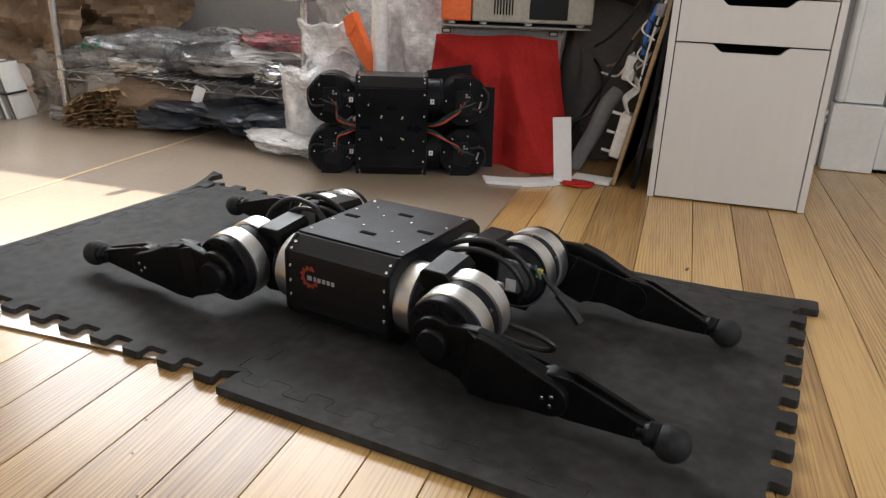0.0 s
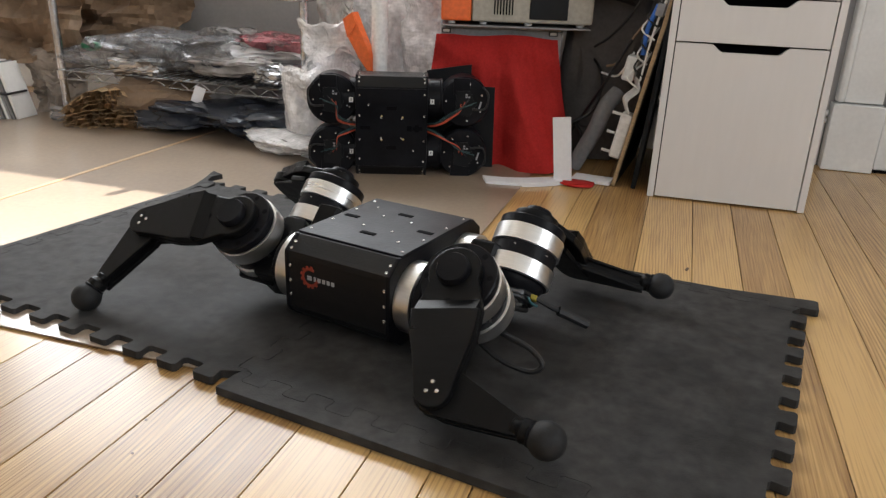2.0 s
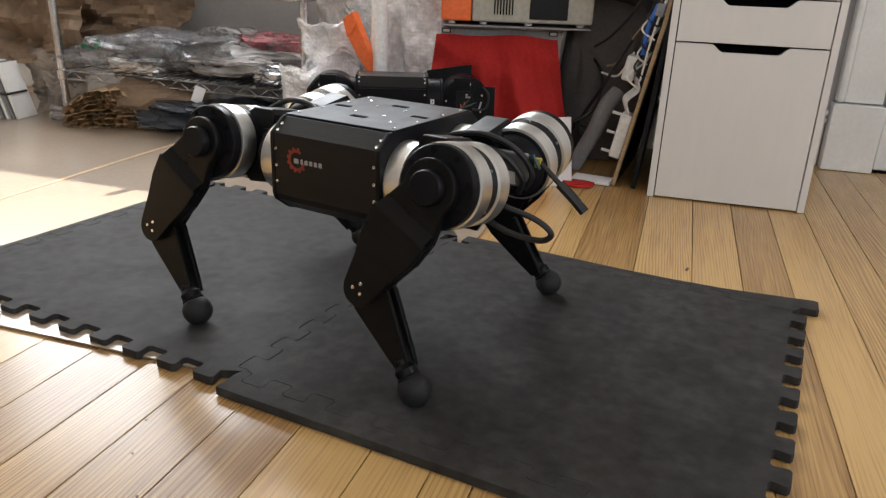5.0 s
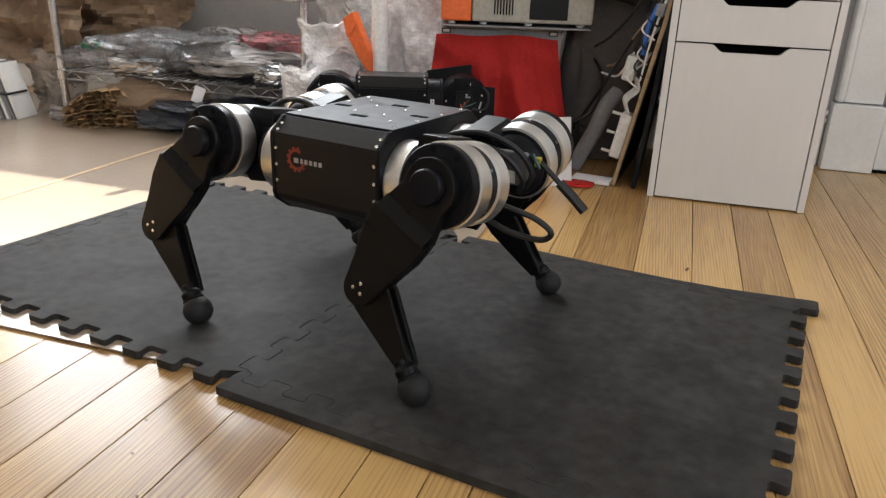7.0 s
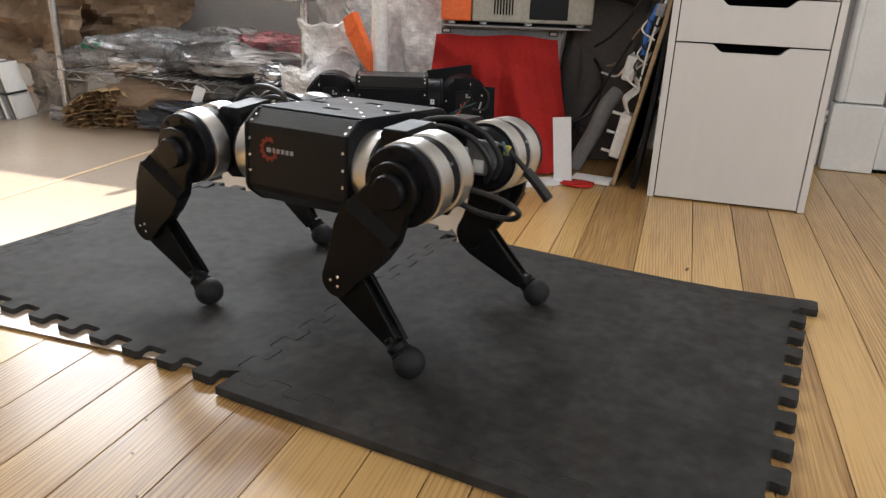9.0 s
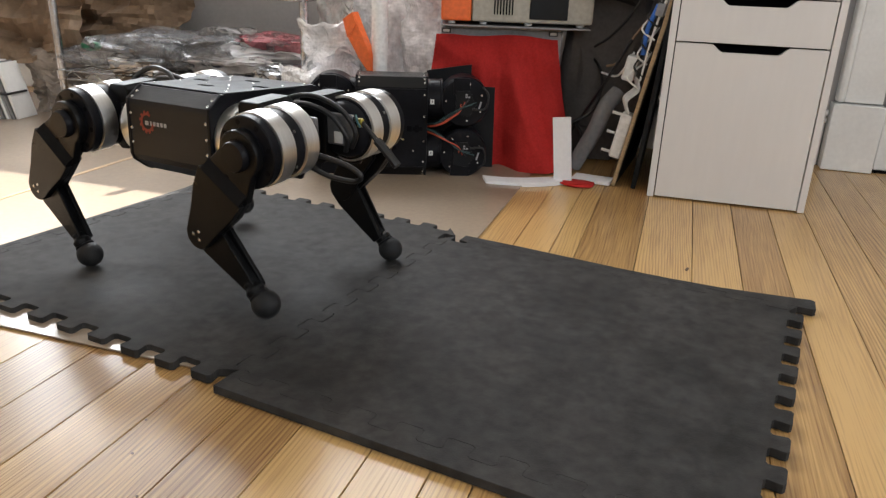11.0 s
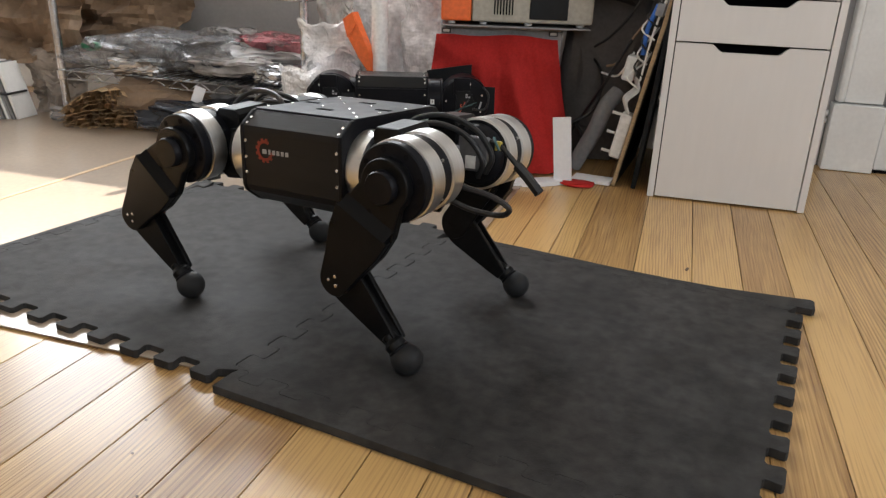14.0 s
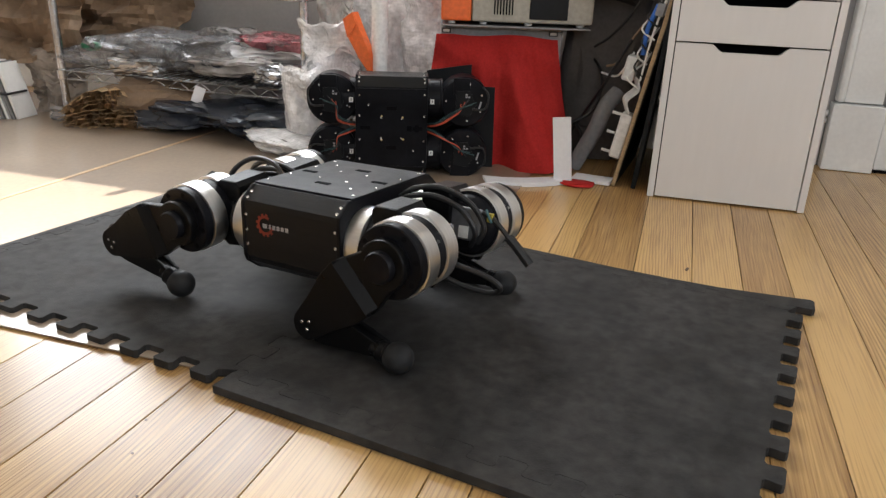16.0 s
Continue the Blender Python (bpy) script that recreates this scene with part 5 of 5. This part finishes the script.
def motions():
    walk(robot, [
        (0.00, trunk(-0.084, 1.038, 0.080, -29.6, 0.0, 0.0)),
        (0.30, trunk(-0.084, 1.038, 0.080, -29.6, -0.0, -0.0)),
        (0.60, trunk(-0.084, 1.038, 0.080, -29.6, -0.0, -0.0)),
        (0.90, trunk(-0.084, 1.038, 0.080, -29.6, 0.0, -0.0)),
        (1.20, trunk(-0.084, 1.038, 0.080, -29.6, 0.0, -0.0)),
        (1.80, trunk(-0.084, 1.038, 0.080, -29.6, 0.0, 0.0)),
        (2.40, trunk(-0.084, 1.038, 0.080, -29.6, 0.0, 0.0)),
        (3.00, trunk(-0.084, 1.038, 0.080, -29.6, 0.0, 0.0)),
        (3.50, trunk(-0.084, 1.038, 0.080, -29.6, 0.0, 0.0)),
        (3.80, trunk(-0.081, 1.020, 0.096, -30.7, -1.2, -1.3)),
        (4.00, trunk(-0.082, 1.026, 0.132, -30.5, -0.5, -0.5)),
        (4.20, trunk(-0.083, 1.032, 0.170, -30.3, 0.4, 0.3)),
        (4.60, trunk(-0.093, 1.036, 0.229, -30.3, 0.2, 0.1)),
        (5.20, trunk(-0.096, 1.038, 0.249, -30.4, 0.1, 0.0)),
        (6.30, trunk(-0.096, 1.038, 0.249, -30.4, 0.1, 0.0)),
        (7.00, trunk(-0.096, 1.038, 0.249, -30.4, 0.1, 0.0)),
        (8.30, trunk(-0.096, 1.038, 0.249, -30.4, 0.1, 0.0)),
        (8.50, trunk(-0.098, 1.042, 0.244, -31.3, -0.4, -0.7)),
        (8.60, trunk(-0.111, 1.046, 0.247, -31.3, 0.0, -0.4)),
        (8.80, trunk(-0.118, 1.061, 0.249, -31.4, -0.2, -1.4)),
        (9.00, trunk(-0.138, 1.062, 0.249, -30.5, -1.0, -3.5)),
        (9.10, trunk(-0.155, 1.072, 0.247, -30.2, -1.0, -3.5)),
        (9.20, trunk(-0.172, 1.083, 0.244, -29.8, -0.9, -3.5)),
        (9.35, trunk(-0.184, 1.089, 0.252, -30.0, -0.9, -3.3)),
        (9.50, trunk(-0.203, 1.100, 0.252, -30.0, -0.9, -3.2)),
        (9.65, trunk(-0.225, 1.114, 0.253, -29.9, -0.9, -3.2)),
        (9.85, trunk(-0.259, 1.134, 0.253, -29.9, -0.8, -3.1)),
        (10.00, trunk(-0.284, 1.150, 0.254, -29.9, -0.8, -3.1)),
        (10.20, trunk(-0.316, 1.169, 0.254, -29.8, -0.7, -3.0)),
        (10.40, trunk(-0.341, 1.184, 0.255, -29.8, -0.7, -2.9)),
        (10.55, trunk(-0.353, 1.191, 0.255, -29.9, -0.7, -2.8)),
        (10.70, trunk(-0.352, 1.189, 0.256, -30.0, -0.8, -2.6)),
        (10.90, trunk(-0.352, 1.186, 0.256, -30.2, -0.9, -2.4)),
        (11.05, trunk(-0.351, 1.184, 0.257, -30.3, -1.0, -2.2)),
        (11.20, trunk(-0.351, 1.183, 0.257, -30.5, -1.1, -2.1)),
        (11.30, trunk(-0.347, 1.179, 0.250, -30.5, -1.2, -1.9)),
        (11.50, trunk(-0.337, 1.179, 0.246, -30.8, -0.5, -2.0)),
        (11.70, trunk(-0.291, 1.130, 0.253, -32.4, -1.2, -4.5)),
        (11.90, trunk(-0.280, 1.147, 0.242, -29.8, -1.4, -5.4)),
        (12.00, trunk(-0.268, 1.131, 0.249, -29.2, -0.3, -1.8)),
        (12.10, trunk(-0.264, 1.145, 0.234, -28.1, -0.8, -5.7)),
        (12.30, trunk(-0.217, 1.116, 0.242, -29.4, -1.3, -4.4)),
        (12.50, trunk(-0.196, 1.104, 0.247, -29.1, -0.2, -3.7)),
        (12.70, trunk(-0.165, 1.076, 0.247, -29.9, -2.0, -3.8)),
        (12.85, trunk(-0.154, 1.068, 0.247, -29.9, -1.9, -3.8)),
        (13.00, trunk(-0.144, 1.060, 0.248, -30.0, -1.9, -3.9)),
        (13.20, trunk(-0.144, 1.068, 0.247, -30.1, -1.7, -3.5)),
        (13.50, trunk(-0.147, 1.081, 0.245, -30.1, -1.6, -2.9)),
        (14.40, trunk(-0.149, 1.082, 0.245, -30.6, -2.0, -2.1)),
        (14.50, trunk(-0.149, 1.082, 0.245, -30.6, -2.0, -2.1)),
        (14.80, trunk(-0.151, 1.078, 0.239, -30.6, 0.3, -3.0)),
        (15.00, trunk(-0.186, 1.106, 0.198, -29.9, 1.0, -3.2)),
        (15.10, trunk(-0.213, 1.130, 0.171, -30.5, -0.7, -3.7)),
        (15.50, trunk(-0.188, 1.099, 0.158, -29.7, -3.7, -4.2)),
        (16.00, trunk(-0.155, 1.083, 0.137, -29.5, -1.7, -1.6)),
    ])
    move_leg(leg_near_rear, [
        (0.00, -6.4, 81.6, 1.2), (0.30, 10.0, 82.9, 1.4), (0.60, 27.6, 82.6, 4.4),
        (0.90, 48.6, 80.9, 3.9), (1.20, 50.0, 63.4, 20.3), (1.80, 48.8, 27.8, 57.1),
        (2.40, 48.8, -8.3, 94.4), (3.00, 48.4, -43.5, 132.0), (3.50, 39.7, -65.6, 135.8),
        (3.80, 20.7, -67.0, 136.2), (4.00, 17.4, -60.0, 122.8), (4.20, 13.8, -52.4, 108.3),
        (4.60, 10.9, -34.7, 77.7), (5.20, 9.9, -28.8, 67.5), (6.30, 9.9, -28.8, 67.5),
        (7.00, 9.9, -28.8, 67.5), (8.30, 9.9, -28.8, 67.5), (8.50, 9.4, -27.6, 67.9),
        (8.60, 9.3, -24.4, 67.9), (8.80, 5.6, -36.1, 92.2), (9.00, -5.8, -32.5, 78.2),
        (9.10, -4.7, -27.7, 77.4), (9.20, -3.8, -22.8, 76.8), (9.35, -3.7, -16.7, 69.6),
        (9.50, -4.5, -39.8, 100.9), (9.65, -3.6, -38.2, 74.1), (9.85, -3.4, -28.4, 73.3),
        (10.00, -3.2, -19.6, 69.5), (10.20, -4.3, -36.0, 99.0), (10.40, -4.6, -34.0, 74.8),
        (10.55, -4.7, -30.3, 74.0), (10.70, -4.9, -30.7, 74.0), (10.90, -5.7, -41.9, 100.5),
        (11.05, -5.5, -31.7, 74.2), (11.20, -5.8, -31.9, 74.2), (11.30, -6.0, -34.6, 79.9),
        (11.50, -5.5, -37.7, 83.5), (11.70, -3.6, -31.9, 104.3), (11.90, -7.9, -28.7, 77.8),
        (12.00, -5.2, -33.9, 81.5), (12.10, -4.4, -35.4, 82.6), (12.30, -5.3, -48.4, 87.6),
        (12.50, -5.1, -20.6, 75.1), (12.70, -8.2, -33.0, 78.5), (12.85, -8.4, -35.9, 78.6),
        (13.00, -8.5, -38.9, 78.9), (13.20, -6.7, -42.4, 92.2), (13.50, -4.1, -30.2, 77.2),
        (14.40, -3.4, -29.9, 76.8), (14.50, -3.4, -29.9, 76.8), (14.80, -5.1, -30.5, 85.6),
        (15.00, -1.9, -23.8, 100.5), (15.10, -1.8, -17.2, 103.8), (15.50, -4.6, -32.9, 113.6),
        (16.00, 0.3, -48.3, 130.2),
    ])
    move_leg(leg_near_front, [
        (0.00, -6.4, -82.1, -2.0), (0.30, 10.2, -82.7, -0.9), (0.60, 29.0, -81.7, -2.4),
        (0.90, 53.5, -77.2, -0.7), (1.20, 53.0, -67.1, 12.6), (1.80, 48.8, -70.8, 48.6),
        (2.40, 48.8, -72.3, 88.4), (3.00, 48.4, -72.8, 127.0), (3.50, 39.7, -69.3, 138.5),
        (3.80, 24.0, -67.7, 136.3), (4.00, 19.3, -60.8, 122.5), (4.20, 14.2, -53.3, 107.5),
        (4.60, 10.3, -36.3, 77.9), (5.20, 8.9, -30.6, 68.1), (6.30, 8.9, -30.6, 68.1),
        (7.00, 8.9, -30.6, 68.1), (8.30, 8.9, -30.6, 68.1), (8.50, 10.3, -36.3, 93.4),
        (8.60, -5.0, -41.7, 85.6), (8.80, -3.1, -36.9, 81.5), (9.00, -7.9, -34.5, 83.4),
        (9.10, -7.8, -49.6, 98.9), (9.20, -7.8, -49.7, 84.4), (9.35, -7.5, -44.3, 81.4),
        (9.50, -7.4, -39.0, 82.0), (9.65, -7.2, -31.6, 80.9), (9.85, -7.2, -51.2, 105.6),
        (10.00, -5.3, -47.7, 75.9), (10.20, -5.0, -39.5, 78.3), (10.40, -4.7, -31.6, 77.4),
        (10.55, -5.5, -44.6, 103.4), (10.70, -5.1, -40.1, 78.1), (10.90, -5.1, -40.5, 78.4),
        (11.05, -5.1, -40.8, 78.6), (11.20, -5.8, -52.5, 104.6), (11.30, -5.3, -43.6, 83.9),
        (11.50, -4.9, -36.3, 84.7), (11.70, -9.2, -47.6, 80.1), (11.90, -10.0, -54.8, 85.0),
        (12.00, -9.0, -45.2, 103.8), (12.10, -10.6, -31.7, 87.4), (12.30, -8.1, -42.8, 86.3),
        (12.50, -8.0, -46.4, 81.5), (12.70, -11.3, -59.7, 82.5), (12.85, -10.3, -58.9, 99.3),
        (13.00, -9.5, -43.2, 86.1), (13.20, -7.4, -41.7, 85.8), (13.50, -4.3, -39.4, 85.4),
        (14.40, -4.4, -45.4, 86.8), (14.50, -4.4, -45.4, 86.8), (14.80, -5.9, -43.4, 87.3),
        (15.00, -4.8, -37.8, 104.0), (15.10, -1.7, -32.0, 112.4), (15.50, -6.2, -51.6, 129.6),
        (16.00, -4.4, -69.6, 138.9),
    ])
    move_leg(leg_far_rear, [
        (0.00, -1.4, 79.6, 0.5), (0.30, 11.2, 82.5, -0.3), (0.60, 27.3, 82.5, 0.9),
        (0.90, 42.1, 80.5, 0.8), (1.20, 47.4, 61.4, 18.0), (1.80, 48.8, 24.0, 57.1),
        (2.40, 49.7, -11.2, 95.0), (3.00, 49.7, -46.3, 133.2), (3.50, 39.7, -65.6, 135.8),
        (3.80, 22.5, -67.0, 136.2), (4.00, 18.9, -59.5, 121.9), (4.20, 15.1, -51.4, 106.4),
        (4.60, 10.9, -34.6, 77.3), (5.20, 9.5, -29.0, 67.6), (6.30, 9.5, -29.0, 67.6),
        (7.00, 9.5, -29.0, 67.6), (8.30, 9.5, -29.0, 67.6), (8.50, 7.9, -40.5, 90.7),
        (8.60, -3.0, -31.7, 83.8), (8.80, -4.2, -28.0, 83.0), (9.00, 0.2, -22.5, 79.0),
        (9.10, 0.2, -38.4, 97.0), (9.20, 0.2, -39.2, 85.1), (9.35, 0.3, -33.8, 80.4),
        (9.50, 0.2, -28.3, 79.4), (9.65, 0.2, -20.8, 76.3), (9.85, 1.4, -40.3, 104.2),
        (10.00, 3.0, -39.7, 76.6), (10.20, 2.8, -30.9, 76.9), (10.40, 2.6, -22.7, 73.9),
        (10.55, 2.7, -34.5, 100.3), (10.70, 3.6, -32.0, 75.4), (10.90, 3.9, -32.4, 74.4),
        (11.05, 4.1, -32.6, 73.8), (11.20, 4.3, -42.6, 98.9), (11.30, 4.5, -35.0, 77.3),
        (11.50, 2.0, -26.8, 80.2), (11.70, 9.3, -41.7, 76.0), (11.90, 2.8, -46.0, 88.9),
        (12.00, 4.2, -32.5, 96.5), (12.10, 0.0, -16.7, 85.6), (12.30, 1.6, -32.1, 86.2),
        (12.50, 1.8, -37.0, 85.8), (12.70, 4.5, -44.2, 78.6), (12.85, 3.2, -44.4, 94.4),
        (13.00, 1.8, -29.8, 80.3), (13.20, 0.7, -29.2, 81.1), (13.50, -1.0, -28.1, 82.4),
        (14.40, -1.7, -31.1, 81.5), (14.50, -1.7, -31.1, 81.5), (14.80, 0.2, -33.3, 89.9),
        (15.00, -2.3, -26.4, 108.3), (15.10, 2.9, -21.2, 111.1), (15.50, 2.0, -35.7, 118.4),
        (16.00, -3.8, -49.7, 133.7),
    ])
    move_leg(leg_far_front, [
        (0.00, -4.9, -82.1, -2.1), (0.30, 21.6, -79.8, -0.5), (0.60, 39.3, -78.7, -2.0),
        (0.90, 55.7, -80.5, 3.4), (1.20, 52.9, -71.5, 14.0), (1.80, 48.8, -70.8, 48.6),
        (2.40, 48.8, -72.3, 88.4), (3.00, 48.4, -72.8, 127.0), (3.50, 39.7, -69.3, 138.5),
        (3.80, 24.4, -67.7, 136.3), (4.00, 18.7, -60.8, 122.6), (4.20, 12.6, -53.3, 107.9),
        (4.60, 9.9, -36.3, 77.9), (5.20, 9.0, -30.6, 67.9), (6.30, 9.0, -30.6, 67.9),
        (7.00, 9.0, -30.6, 67.9), (8.30, 9.0, -30.6, 67.9), (8.50, 11.2, -27.0, 69.9),
        (8.60, 9.8, -24.3, 68.4), (8.80, 7.7, -36.6, 94.9), (9.00, 1.9, -43.7, 85.9),
        (9.10, 2.9, -33.3, 84.6), (9.20, 3.9, -22.8, 83.4), (9.35, 3.8, -16.7, 75.9),
        (9.50, 4.8, -39.4, 105.7), (9.65, 5.1, -39.7, 80.4), (9.85, 4.8, -29.4, 79.0),
        (10.00, 4.7, -20.4, 74.9), (10.20, 5.2, -35.7, 102.0), (10.40, 5.3, -34.8, 78.0),
        (10.55, 5.1, -30.9, 76.8), (10.70, 5.2, -31.2, 76.3), (10.90, 5.6, -41.3, 100.8),
        (11.05, 5.3, -31.9, 75.2), (11.20, 5.4, -32.2, 74.7), (11.30, 5.5, -34.2, 78.8),
        (11.50, 5.6, -37.4, 80.8), (11.70, 6.7, -31.8, 101.9), (11.90, 10.9, -22.6, 78.2),
        (12.00, 11.6, -28.6, 69.6), (12.10, 13.4, -30.5, 83.6), (12.30, 6.8, -48.0, 89.0),
        (12.50, 6.7, -20.8, 76.4), (12.70, 5.9, -46.4, 85.1), (12.85, 6.1, -48.1, 83.3),
        (13.00, 6.5, -49.9, 81.4), (13.20, 4.8, -54.7, 98.0), (13.50, 2.2, -44.4, 87.8),
        (14.40, 0.7, -44.8, 88.5), (14.50, 0.7, -44.8, 88.5), (14.80, 3.0, -43.7, 88.5),
        (15.00, 6.7, -38.4, 103.8), (15.10, 9.2, -32.1, 113.9), (15.50, 5.9, -52.6, 130.8),
        (16.00, 4.5, -71.0, 135.9),
    ])
    walk(mat, [
        (0.0, mat_place(0, 0)), (8.6, mat_place(0, 0)), (9.3, mat_place(-0.002, 0.001)),
        (11.3, mat_place(-0.004, 0.003)), (12.6, mat_place(-0.005, 0.003)), (16.0, mat_place(-0.005, 0.003)),
    ])


motions()
